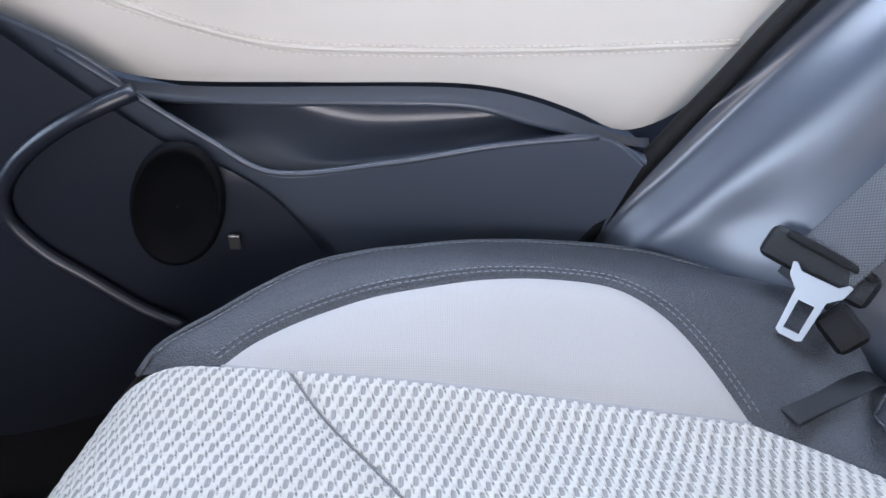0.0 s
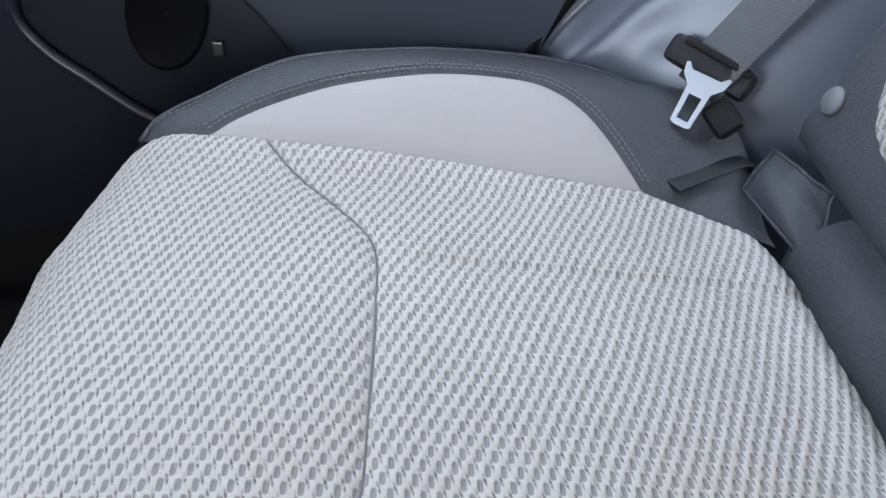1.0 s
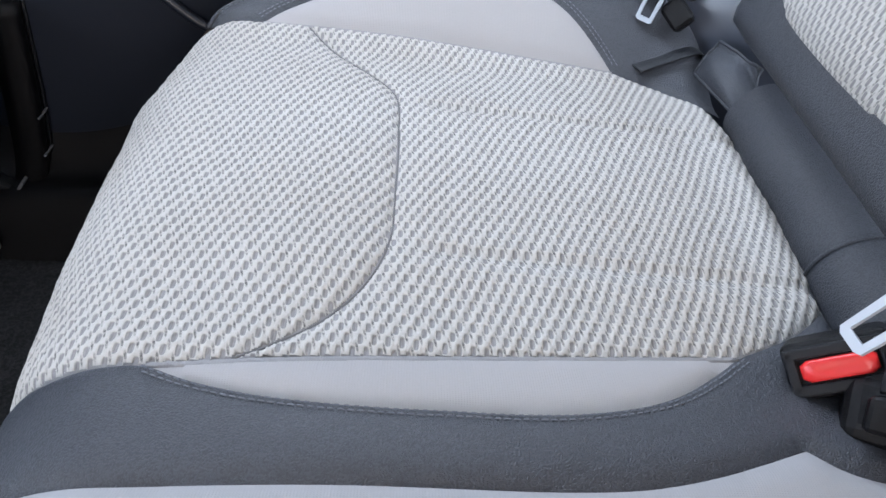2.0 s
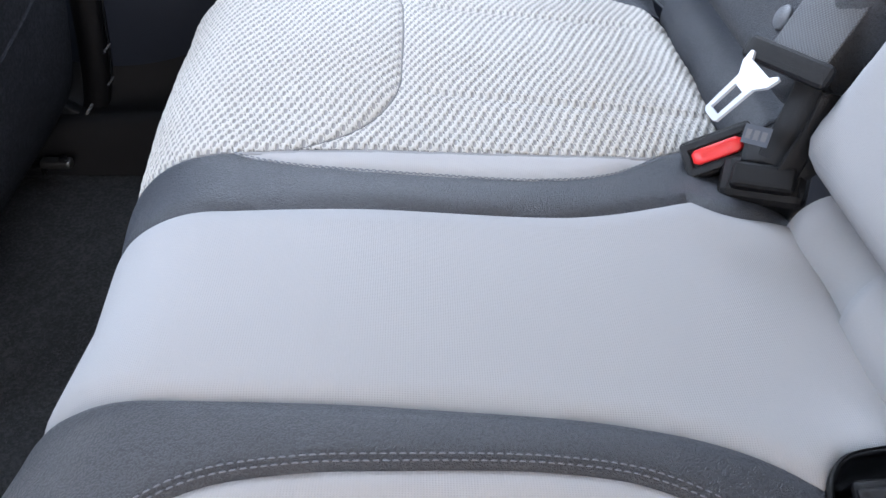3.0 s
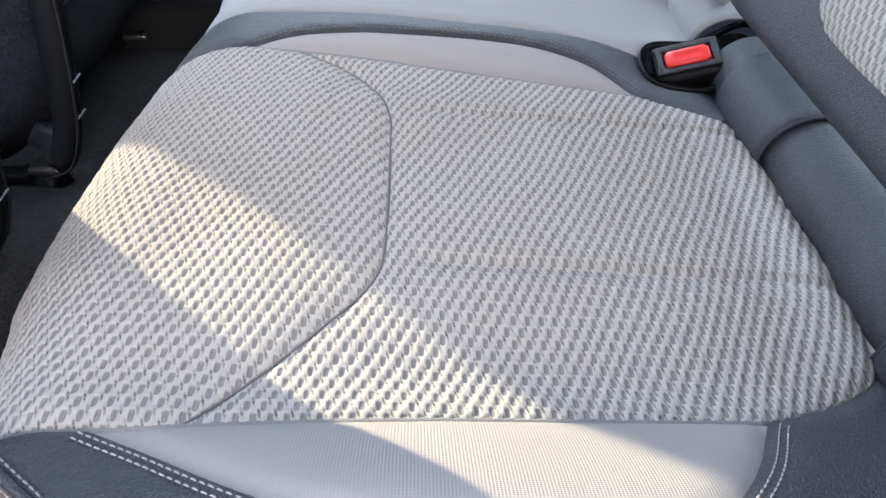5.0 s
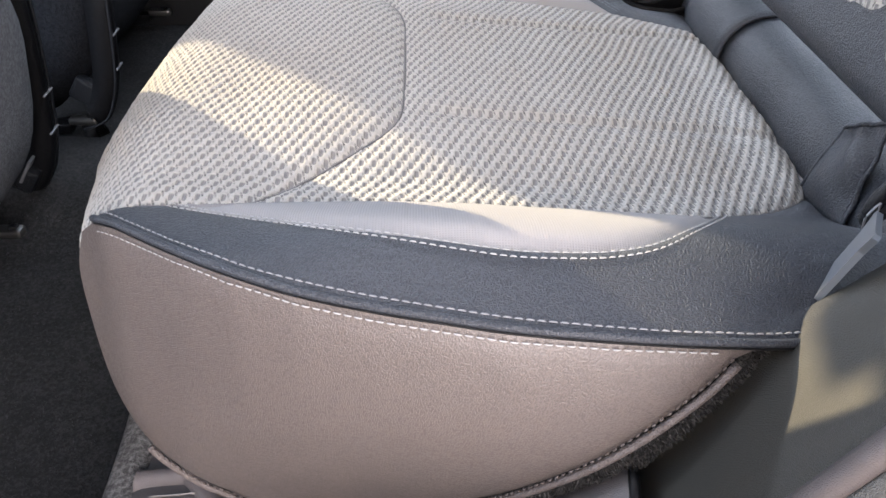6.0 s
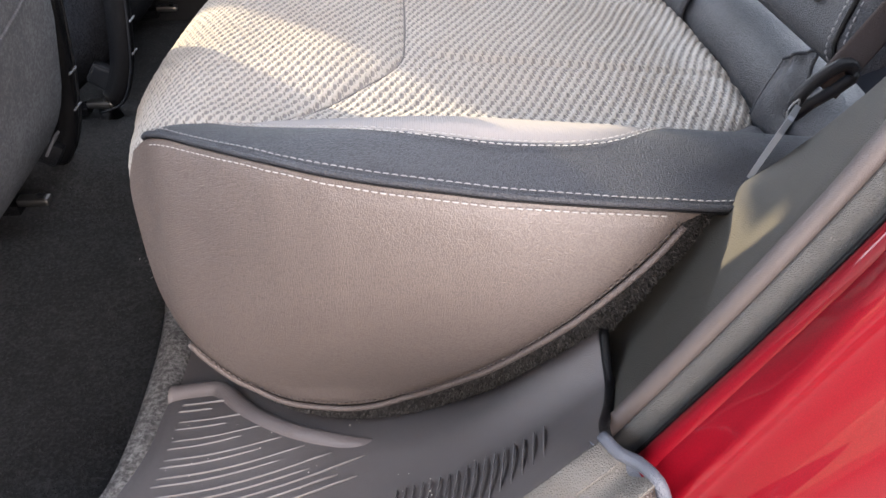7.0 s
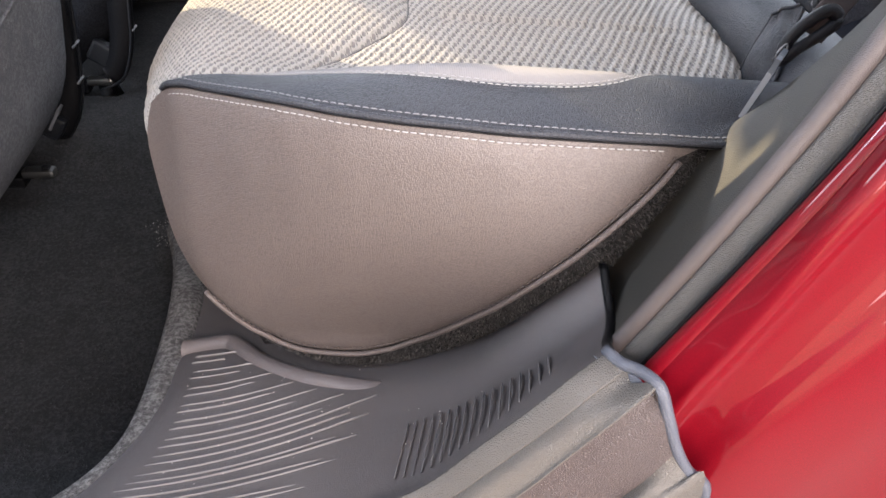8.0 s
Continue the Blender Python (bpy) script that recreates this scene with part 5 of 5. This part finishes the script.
# ---- front seats ----
def front_seat(y0, y1, rails, label, cloth, x0=-0.305, trim_in=0.0):
    """The rear of a front seat: cloth back shell, upper panel, curved side trim, base and floor rails."""
    thing = empty("front_seat", label, "car seat")
    lean = 0.22

    def shell(z, k):
        ya, yb = y0 + 0.06 * float(sstep(0.3, 0.55, z)), y1 - 0.138 * float(sstep(0.25, 0.5, z)) - 0.05 * float(sstep(0.52, 0.68, z))
        e = min(k, 1 - k) * (y1 - y0)
        edge = max(0.0, 1 - e / 0.07)
        low = max(0.0, (0.19 - z) / 0.17)
        return (x0 + lean * (z - 0.075) - 0.085 * edge**2.4 - 0.085 * low**2.2 + 0.012 * math.sin(k * math.pi), ya + (yb - ya) * k, z)

    sheet("back_shell", [[shell(z, k) for k in np.linspace(0, 1, 26)] for z in np.linspace(0.015, 0.95, 36)], cloth, thing, "dark grey cloth seat back", thick=-0.03)
    seam = np.array([shell(0.235 + 0.11 * k, k) for k in np.linspace(0.04, 0.96, 40)])
    sweep("seam", seam + (0.001, 0, 0), ring(0.0022, 6), cloth, thing, "sewn seam across the seat back")
    # the base takes the cloth copy that has shade in its colour
    block("base", (0.46, y1 - y0 - 0.04, 0.14), pose(-0.62, (y0 + y1) / 2, 0.21), SEATCLOTH_SHADED, thing, bevel=0.03, seg=3)
    for y in rails:
        block("rail", (0.50, 0.026, 0.016), pose(-0.60, y, 0.004), BLACK, thing, "dark steel floor rail", bevel=0.003)
        foot = block("rail_foot", (0.045, 0.018, 0.012), pose(-0.330, y, 0.014), SILVER, thing, "bright rail end", bevel=0.004)
        block("bolt", (0.010, 0.010, 0.006), pose(-0.318, y, 0.022), BLACK, foot, bevel=0.002)
    for y, out in ((y0 + 0.02, -1), (y1 + 0.012, 1)):
        b = x0 + trim_in
        c = curve([(b + 0.055, y, 0.300), (b + 0.046, y, 0.220), (b + 0.034, y, 0.140), (b + 0.018, y, 0.070), (b - 0.010, y, 0.018), (b - 0.050, y, 0.000)], 0.012)
        trim = sweep("side_trim", c, [(-0.020, -0.030), (0.012, -0.030), (0.016, -0.008), (0.011, 0.004), (0.003, 0.0065), (-0.008, 0.004), (-0.020, -0.010)], BLACK, thing, "black curved plastic recliner trim", up=(1, 0, 0.4))
        sweep("trim_rim", c + (0.004, out * 0.013, 0.0), ring(0.0022, 6), SOFT_BLACK, trim, "raised rim of the trim")
        for z, dx in ((0.160, 0.044), (0.105, 0.034)):
            block("trim_clip", (0.003, 0.026, 0.003), pose(b + dx, y, z, 0, 20, 0), BUTTON_GREY, trim, bevel=0.001)
        block("bracket", (0.060, 0.022, 0.040), pose(b - 0.030, y - out * 0.018, 0.050, 0, 35, 0), SOFT_BLACK, thing, "black steel seat bracket", bevel=0.006)
        block("bracket_edge", (0.004, 0.024, 0.042), pose(b - 0.010, y - out * 0.018, 0.056, 0, 35, 0), BUTTON_GREY, thing, "grey strip along the bracket edge", bevel=0.001)
    return thing


front_seat(-0.62, -0.062, (-0.155, -0.585), "dark grey cloth back of the front seat with black trim", SEATCLOTH, -0.276, -0.036)
front_seat(0.12, 0.66, (0.135, 0.585), "cloth back of the other front seat, deep shade in its colour", SEATCLOTH_SHADED, -0.285)

# ---- near side: carpet roll, sill, wheel arch trim, seal, red body ----
roll = curve([(-0.110, -0.28, 0.010), (-0.075, -0.38, 0.030), (-0.055, -0.47, 0.048), (-0.046, -0.56, 0.060), (-0.042, -0.63, 0.072), (-0.046, -0.68, 0.080), (-0.062, -0.715, 0.084), (-0.10, -0.75, 0.086), (-0.20, -0.78, 0.08), (-0.5, -0.79, 0.07)], 0.008)
carpet_edge = tagged(sweep("carpet_edge", roll, [(-0.034, -0.085), (0.012, -0.085), (0.015, -0.008), (0.008, 0.004), (-0.004, 0.007), (-0.018, 0.002), (-0.034, -0.030)], ROLL_FUZZ), "dark grey rolled edge of the floor carpet", "carpet", kind="structure")
pp, nn = surface_samples(carpet_edge)
seen = (pp[:, 0] > -0.2) & (nn[:, 2] > -0.2)
tagged(fibres("carpet_pile", pp[seen], nn[seen], 26000, 0.0036, ROLL_PILE, None, 7, 0.0006), "short grey fibres on the rolled carpet edge", "carpet pile", kind="stuff")


def sill_z(x, y):
    return 0.076 + 0.179 * (x + 0.003) - 0.216 * (y + 0.571)


sill = empty("sill_trim", "ribbed dark plastic scuff plate and sill trim", "sill trim", kind="structure")
S00 = [(-0.052, -0.43, 0.030), (-0.02, -0.46, 0.045), (0.05, -0.50, 0.06), (0.12, -0.54, 0.07), (0.2, -0.57, 0.09), (0.26, -0.60, 0.13), (0.30, -0.625, 0.18), (0.32, -0.64, 0.23)]
S0 = [(-0.040, -0.535, 0.050), (-0.026, -0.545, 0.058), (0.03, -0.545, 0.068), (0.10, -0.585, 0.086), (0.17, -0.605, 0.10), (0.24, -0.62, 0.135), (0.29, -0.635, 0.19), (0.320, -0.648, 0.24)]
S1 = [(-0.038, -0.575, 0.060), (-0.022, -0.58, 0.072), (0.03, -0.60, 0.088), (0.10, -0.645, 0.110), (0.17, -0.665, 0.127), (0.24, -0.675, 0.168), (0.29, -0.682, 0.228), (0.321, -0.690, 0.267)]
S2 = [(-0.036, -0.655, 0.080), (-0.018, -0.66, 0.091), (0.03, -0.68, 0.105), (0.10, -0.70, 0.122), (0.17, -0.715, 0.139), (0.225, -0.72, 0.170), (0.27, -0.722, 0.205), (0.300, -0.722, 0.235), (0.320, -0.720, 0.254)]
S3 = [(-0.10, -0.745, 0.080), (-0.05, -0.745, 0.104), (0.03, -0.75, 0.120), (0.10, -0.760, 0.136), (0.15, -0.768, 0.150), (0.191, -0.778, 0.168), (0.226, -0.780, 0.207), (0.256, -0.778, 0.243), (0.278, -0.772, 0.262), (0.304, -0.765, 0.272)]
S4 = [(-0.16, -0.80, 0.092), (-0.05, -0.80, 0.112), (0.03, -0.80, 0.130), (0.10, -0.80, 0.146), (0.15, -0.80, 0.162), (0.191, -0.80, 0.184), (0.228, -0.80, 0.226), (0.259, -0.80, 0.263), (0.278, -0.798, 0.285), (0.296, -0.790, 0.293)]
S4b = [(-0.16, -0.812, 0.088), (-0.05, -0.812, 0.108), (0.10, -0.812, 0.140), (0.15, -0.812, 0.156), (0.195, -0.812, 0.180), (0.233, -0.812, 0.222), (0.262, -0.812, 0.258), (0.284, -0.810, 0.284), (0.304, -0.802, 0.296)]
S5 = [(-0.16, -0.828, 0.078), (-0.05, -0.828, 0.098), (0.10, -0.828, 0.130), (0.16, -0.828, 0.146), (0.21, -0.828, 0.178), (0.251, -0.828, 0.224), (0.270, -0.828, 0.252), (0.295, -0.827, 0.286), (0.313, -0.822, 0.303)]
F0 = [(x + 0.002, y + 0.004, z - 0.006) for x, y, z in S5]
F1 = [(-0.16, -0.830, 0.04), (-0.05, -0.830, 0.06), (0.10, -0.830, 0.09), (0.20, -0.830, 0.135), (0.273, -0.830, 0.221), (0.296, -0.830, 0.258), (0.318, -0.828, 0.286)]
F2 = [(-0.16, -0.834, 0.0), (-0.05, -0.834, 0.02), (0.10, -0.834, 0.05), (0.22, -0.834, 0.12), (0.302, -0.834, 0.219), (0.315, -0.834, 0.238), (0.328, -0.832, 0.260)]
F3 = [(-0.16, -0.846, -0.01), (-0.05, -0.846, 0.01), (0.10, -0.846, 0.04), (0.22, -0.846, 0.11), (0.297, -0.844, 0.208), (0.318, -0.842, 0.236), (0.337, -0.836, 0.246)]
F4 = [(-0.16, -0.850, -0.06), (-0.05, -0.850, -0.04), (0.10, -0.850, 0.0), (0.22, -0.850, 0.07), (0.300, -0.848, 0.170), (0.328, -0.846, 0.205), (0.349, -0.838, 0.225)]
F5 = [(-0.16, -0.852, -0.25), (0.10, -0.852, -0.22), (0.28, -0.852, -0.12), (0.36, -0.842, -0.02)]
loft("plate", [S00, S0, S1, S2, S3, S4], SILL_PLASTIC, sill, n=60, m=8)
loft("crest", [[(x, y + 0.001, z - 0.001) for x, y, z in S4], [(x, y, z + 0.0015) for x, y, z in S4], [(x, y, z + 0.001) for x, y, z in S4b], S4b], BAND_PLASTIC, sill, "smooth worn olive crest of the sill", n=60, m=3)
loft("outer_band", [S4b, [(x, y - 0.008, z - 0.003) for x, y, z in S4b], [(x, y + 0.003, z + 0.0015) for x, y, z in S5], S5, F0], BAND_PLASTIC, sill, "grained olive band of the sill", n=60, m=3)
loft("outer_face", [F0, F1, F2], FACE_PLASTIC, sill, "grained brown outer sill face", n=60, m=5)
loft("lower_ledge", [F2, F3, F4, F5], BAND_PLASTIC, sill, "olive lower ledge of the sill", n=60, m=5)
# raised rim of the plate along the seat
rim = curve([(-0.030, -0.559), (0.0, -0.560), (0.018, -0.562), (0.030, -0.574), (0.047, -0.595), (0.067, -0.614), (0.088, -0.630), (0.108, -0.643), (0.130, -0.653), (0.155, -0.662), (0.177, -0.667), (0.200, -0.669), (0.222, -0.667), (0.240, -0.662)], 0.006)
n = len(rim)
verts, faces = [], []
for i, (x, y) in enumerate(rim):
    a, b = rim[max(0, i - 1)], rim[min(n - 1, i + 1)]
    t = (b - a) / np.linalg.norm(b - a)
    nx, ny = -t[1], t[0]
    k = float(sstep(1.0, 0.55, i / (n - 1)))
    z = sill_z(x, y) + 0.001 + 2.2 * max(0.0, x - 0.17) ** 1.8
    for d, h in ((-0.010, -0.005), (-0.007, 0.0008), (-0.002, 0.0036), (0.003, 0.0036), (0.0065, 0.001), (0.009, -0.005)):
        verts.append((x + nx * d, y + ny * d, z + h * k - 0.012 * (1 - k)))
    if i:
        faces += [((i - 1) * 6 + q, (i - 1) * 6 + q + 1, i * 6 + q + 1, i * 6 + q) for q in range(5)]
faces.append(tuple(range(6)))
mesh_object("plate_rim", verts, faces, RIM_PLASTIC, sill, "raised paler rim of the scuff plate")
# fine ribs in pairs, paler than the plate
LONG = [(-0.012, -0.581, 0.029, -0.583), (-0.008, -0.605, 0.049, -0.606), (-0.007, -0.629, 0.069, -0.625), (-0.007, -0.651, 0.09, -0.643), (-0.007, -0.671, 0.111, -0.657), (-0.009, -0.691, 0.134, -0.669),
        (-0.013, -0.709, 0.162, -0.677), (-0.022, -0.727, 0.156, -0.697), (-0.034, -0.74, 0.147, -0.719), (-0.049, -0.755, 0.137, -0.741), (-0.069, -0.768, 0.129, -0.763)]
SHORT = [(-0.013, -0.59, 0.019, -0.592), (-0.009, -0.614, 0.038, -0.615), (-0.008, -0.638, 0.056, -0.634), (-0.008, -0.659, 0.075, -0.653), (-0.009, -0.679, 0.095, -0.669), (-0.012, -0.699, 0.118, -0.683),
         (-0.017, -0.717, 0.141, -0.693), (-0.027, -0.734, 0.131, -0.718), (-0.042, -0.747, 0.123, -0.739), (-0.059, -0.761, 0.115, -0.76)]
for x0, y0, x1, y1 in LONG + SHORT:
    q = []
    for f in np.linspace(0, 1, 12):
        x, y = x0 + (x1 - x0) * f, y0 + (y1 - y0) * f**1.6 - 0.004 * math.sin(f * math.pi) * min(1.0, (x1 - x0) / 0.15)
        q.append((x, y, sill_z(x, y) + 0.0012 - 0.0012 * max(0.0, abs(f - 0.5) - 0.42) / 0.08))
    sweep("rib", q, [(-0.0007, -0.002), (0.0007, -0.002), (0.00025, 0.0003), (-0.00025, 0.0003)], RIB_PLASTIC, sill)


def riser(x, v):
    """A point of the plate between its second and fourth guide lines."""
    a, b = [np.array([np.interp(x, [p[0] for p in s], [p[k] for p in s]) for k in range(3)]) for s in (S2, S3)]
    return a + (b - a) * v


for k in range(10, 27):
    x = 0.128 + 0.0060 * k
    top, end = (0.55, 0.99) if k > 9 else (0.1 + 0.03 * (k % 3), 0.9)
    q = [riser(x - 0.012 * v, v) + (-0.0003, -0.0003, 0.0006) for v in np.linspace(top - 0.45, end, 8)]
    sweep("rib", q, [(-0.0005, -0.002), (0.0005, -0.002), (0.0002, 0.0003), (-0.0002, 0.0003)], RIB_PLASTIC, sill)

edge = np.array([(0.305, -0.758, 0.248), (0.331, -0.758, 0.300), (0.352, -0.758, 0.343), (0.370, -0.758, 0.382), (0.387, -0.757, 0.418), (0.401, -0.756, 0.451), (0.47, -0.740, 0.60), (0.58, -0.71, 0.82)])
arch = tagged(loft("arch_trim", [
    [(0.300, -0.640, 0.10), (0.325, -0.648, 0.20), (0.352, -0.655, 0.283), (0.388, -0.655, 0.344), (0.428, -0.648, 0.373), (0.50, -0.64, 0.445), (0.70, -0.61, 0.75)],
    [(0.305, -0.660, 0.14), (0.332, -0.668, 0.225), (0.360, -0.672, 0.299), (0.392, -0.670, 0.355), (0.430, -0.664, 0.394), (0.50, -0.65, 0.475), (0.70, -0.62, 0.77)],
    [(0.308, -0.690, 0.18), (0.332, -0.694, 0.245), (0.360, -0.696, 0.307), (0.387, -0.695, 0.362), (0.423, -0.690, 0.416), (0.49, -0.68, 0.505), (0.68, -0.645, 0.79)],
    [(0.306, -0.720, 0.21), (0.327, -0.724, 0.262), (0.352, -0.726, 0.314), (0.376, -0.725, 0.368), (0.408, -0.720, 0.430), (0.476, -0.705, 0.55), (0.63, -0.66, 0.80)],
    [(0.302, -0.744, 0.232), (0.320, -0.748, 0.272), (0.342, -0.749, 0.316), (0.361, -0.748, 0.358), (0.390, -0.746, 0.424), (0.465, -0.73, 0.575), (0.59, -0.70, 0.81)],
    edge + (0.002, 0.003, -0.002)], ARCH_PLASTIC, n=40, m=6),
    "dark plastic wheel arch trim beside the seat", "arch trim", kind="structure")
tagged(sweep("door_seal", curve(edge, 0.008), [(-0.006, -0.006), (0.004, -0.006), (0.005, 0.0), (0.002, 0.0042), (-0.003, 0.0042), (-0.007, 0.0)], SEAL_RUBBER), "ribbed rubber door seal on the rear opening", "door seal", kind="structure")
tagged(loft("seal_flange", [edge + (0.003, -0.001, -0.004), edge + (0.0045, -0.006, 0.0035), edge + (0.009, -0.012, 0.0035), edge + (0.013, -0.017, -0.003), edge + (0.013, -0.019, -0.014)], RUBBER, n=40, m=6), "smooth olive grey rubber flange of the door seal", "door seal", kind="structure")
slit = curve([(0.3225, -0.689, 0.269), (0.3220, -0.705, 0.261), (0.3215, -0.720, 0.255), (0.315, -0.742, 0.261), (0.3055, -0.764, 0.273), (0.2985, -0.788, 0.292)], 0.004)
tagged(sweep("trim", slit, ring(0.0032, 8), BLACK), "dark joint between sill plate and arch trim", "trim", kind="structure")
body = tagged(loft("body_side", [
    [(0.316, -0.774, 0.225), (0.322, -0.778, 0.258), (0.340, -0.778, 0.292), (0.361, -0.778, 0.333), (0.379, -0.778, 0.370), (0.395, -0.778, 0.406), (0.405, -0.777, 0.428), (0.48, -0.76, 0.59), (0.60, -0.73, 0.82)],
    [(0.318, -0.788, 0.225), (0.325, -0.790, 0.268), (0.341, -0.790, 0.302), (0.360, -0.790, 0.342), (0.377, -0.790, 0.378), (0.392, -0.790, 0.412), (0.400, -0.789, 0.431), (0.48, -0.775, 0.60), (0.60, -0.745, 0.82)],
    [(0.322, -0.800, 0.210), (0.331, -0.801, 0.262), (0.350, -0.801, 0.308), (0.366, -0.801, 0.350), (0.379, -0.801, 0.386), (0.393, -0.801, 0.422), (0.48, -0.79, 0.61), (0.60, -0.76, 0.83)],
    [(0.326, -0.806, 0.200), (0.336, -0.807, 0.262), (0.354, -0.807, 0.305), (0.371, -0.807, 0.348), (0.384, -0.807, 0.384), (0.399, -0.807, 0.420), (0.49, -0.797, 0.61), (0.61, -0.77, 0.83)],
    [(0.330, -0.804, 0.185), (0.343, -0.805, 0.243), (0.364, -0.805, 0.300), (0.384, -0.805, 0.348), (0.404, -0.805, 0.394), (0.50, -0.797, 0.59), (0.62, -0.77, 0.82)],
    [(0.335, -0.809, 0.170), (0.349, -0.811, 0.224), (0.366, -0.812, 0.270), (0.387, -0.812, 0.310), (0.416, -0.811, 0.364), (0.51, -0.802, 0.56), (0.64, -0.78, 0.81)],
    [(0.342, -0.824, 0.150), (0.360, -0.825, 0.206), (0.379, -0.825, 0.256), (0.400, -0.824, 0.295), (0.424, -0.823, 0.340), (0.53, -0.812, 0.54), (0.66, -0.79, 0.80)],
    [(0.355, -0.830, 0.08), (0.388, -0.830, 0.165), (0.412, -0.829, 0.235), (0.440, -0.828, 0.293), (0.55, -0.818, 0.50), (0.68, -0.80, 0.78)],
    [(0.380, -0.828, 0.0), (0.43, -0.828, 0.085), (0.455, -0.828, 0.18), (0.480, -0.828, 0.249), (0.59, -0.82, 0.46), (0.72, -0.80, 0.76)],
    [(0.42, -0.838, -0.12), (0.50, -0.838, 0.0), (0.54, -0.838, 0.10), (0.58, -0.838, 0.20), (0.70, -0.83, 0.42), (0.82, -0.81, 0.74)],
    [(0.60, -0.85, -0.22), (0.75, -0.85, -0.1), (0.85, -0.85, 0.10), (0.95, -0.845, 0.30), (1.10, -0.82, 0.70)]], PAINT, n=60, m=8),
    "glossy red painted car body side", "car body", kind="structure")
rubber = curve([(0.2955, -0.788, 0.295), (0.301, -0.800, 0.297), (0.308, -0.808, 0.300), (0.314, -0.820, 0.302), (0.320, -0.827, 0.286), (0.329, -0.831, 0.261), (0.338, -0.834, 0.245), (0.350, -0.835, 0.232), (0.351, -0.838, 0.215), (0.352, -0.840, 0.17)], 0.004)
tagged(sweep("trim", rubber, [(-0.0028, -0.003), (0.0028, -0.003), (0.0034, 0.0), (0.002, 0.003), (-0.002, 0.003), (-0.0034, 0.0)], BLUE_RUBBER, up=(-0.2, -0.8, 0.6)),
       "bluish grey rubber edge where sill meets body", "trim", kind="structure")
lip = curve([(0.318, -0.781, 0.240), (0.325, -0.785, 0.266), (0.342, -0.785, 0.300), (0.362, -0.785, 0.340), (0.379, -0.785, 0.376), (0.395, -0.785, 0.411), (0.404, -0.784, 0.431), (0.48, -0.768, 0.595), (0.60, -0.738, 0.82)], 0.006)
tagged(sweep("body_lip", lip, ring(0.0062, 14), PAINT), "rounded glossy red lip of the door opening", "car body", kind="structure")
tagged(sweep("trim", lip + (-0.004, 0.006, 0.0005), ring(0.0014, 8), BLACK), "black gap between seal and red body", "trim", kind="structure")
tagged(loft("trim", [[(0.290, -0.786, 0.2885), (0.300, -0.799, 0.2930), (0.307, -0.808, 0.2965)], [(0.297, -0.803, 0.2865), (0.304, -0.811, 0.2895), (0.312, -0.822, 0.2965)]], BLUE_RUBBER, n=8, m=3), "bluish grey rubber corner of the sill", "trim", kind="structure")

# small crumbs of dust on the scuff plate
rng = random.Random(4)
verts, faces = [], []
for _ in range(80):
    x, y, s = rng.uniform(-0.01, 0.24), rng.uniform(-0.755, -0.60), rng.uniform(0.00025, 0.0006)
    z = sill_z(x, y) + 0.0006 if x < 0.15 else float(riser(x, (0.72 + y) / -0.055)[2]) + 0.0006
    k = len(verts)
    verts += [(x + s, y, z), (x - s, y + s, z), (x - s, y - s, z), (x, y, z + 1.5 * s)]
    faces += [(k, k + 1, k + 3), (k + 1, k + 2, k + 3), (k + 2, k, k + 3), (k, k + 2, k + 1)]
tagged(mesh_object("dust", verts, faces, BEIGE, smooth=False), "small pale crumbs of dust on the scuff plate", "dust", kind="stuff")

# ---- open near rear door, beside the camera ----
open_door = empty("rear_door", "open rear door with beige padded inner panel and red skin", "car door")
swing = pose(-0.43, -0.82, 0.0, 0, 0, -72)


def door_part(name, size, at, mat, label, bevel):
    return block(name, size, swing @ pose(*at), mat, open_door, label, bevel=bevel, seg=3)


door_part("skin", (1.0, 0.03, 0.86), (0.52, -0.055, 0.25), PAINT, "glossy red outer skin", 0.012)
door_part("inner_panel", (0.96, 0.035, 0.80), (0.52, -0.018, 0.25), PLASTIC, "dark moulded inner panel", 0.012)
door_part("padded_panel", (0.86, 0.022, 0.26), (0.52, 0.008, 0.50), BEIGE, "beige padded leatherette panel", 0.010)
door_part("armrest", (0.46, 0.060, 0.055), (0.50, 0.035, 0.385), BEIGE, "beige padded armrest", 0.016)
door_part("pocket", (0.70, 0.050, 0.16), (0.48, 0.025, 0.02), PLASTIC, "dark plastic door pocket", 0.018)
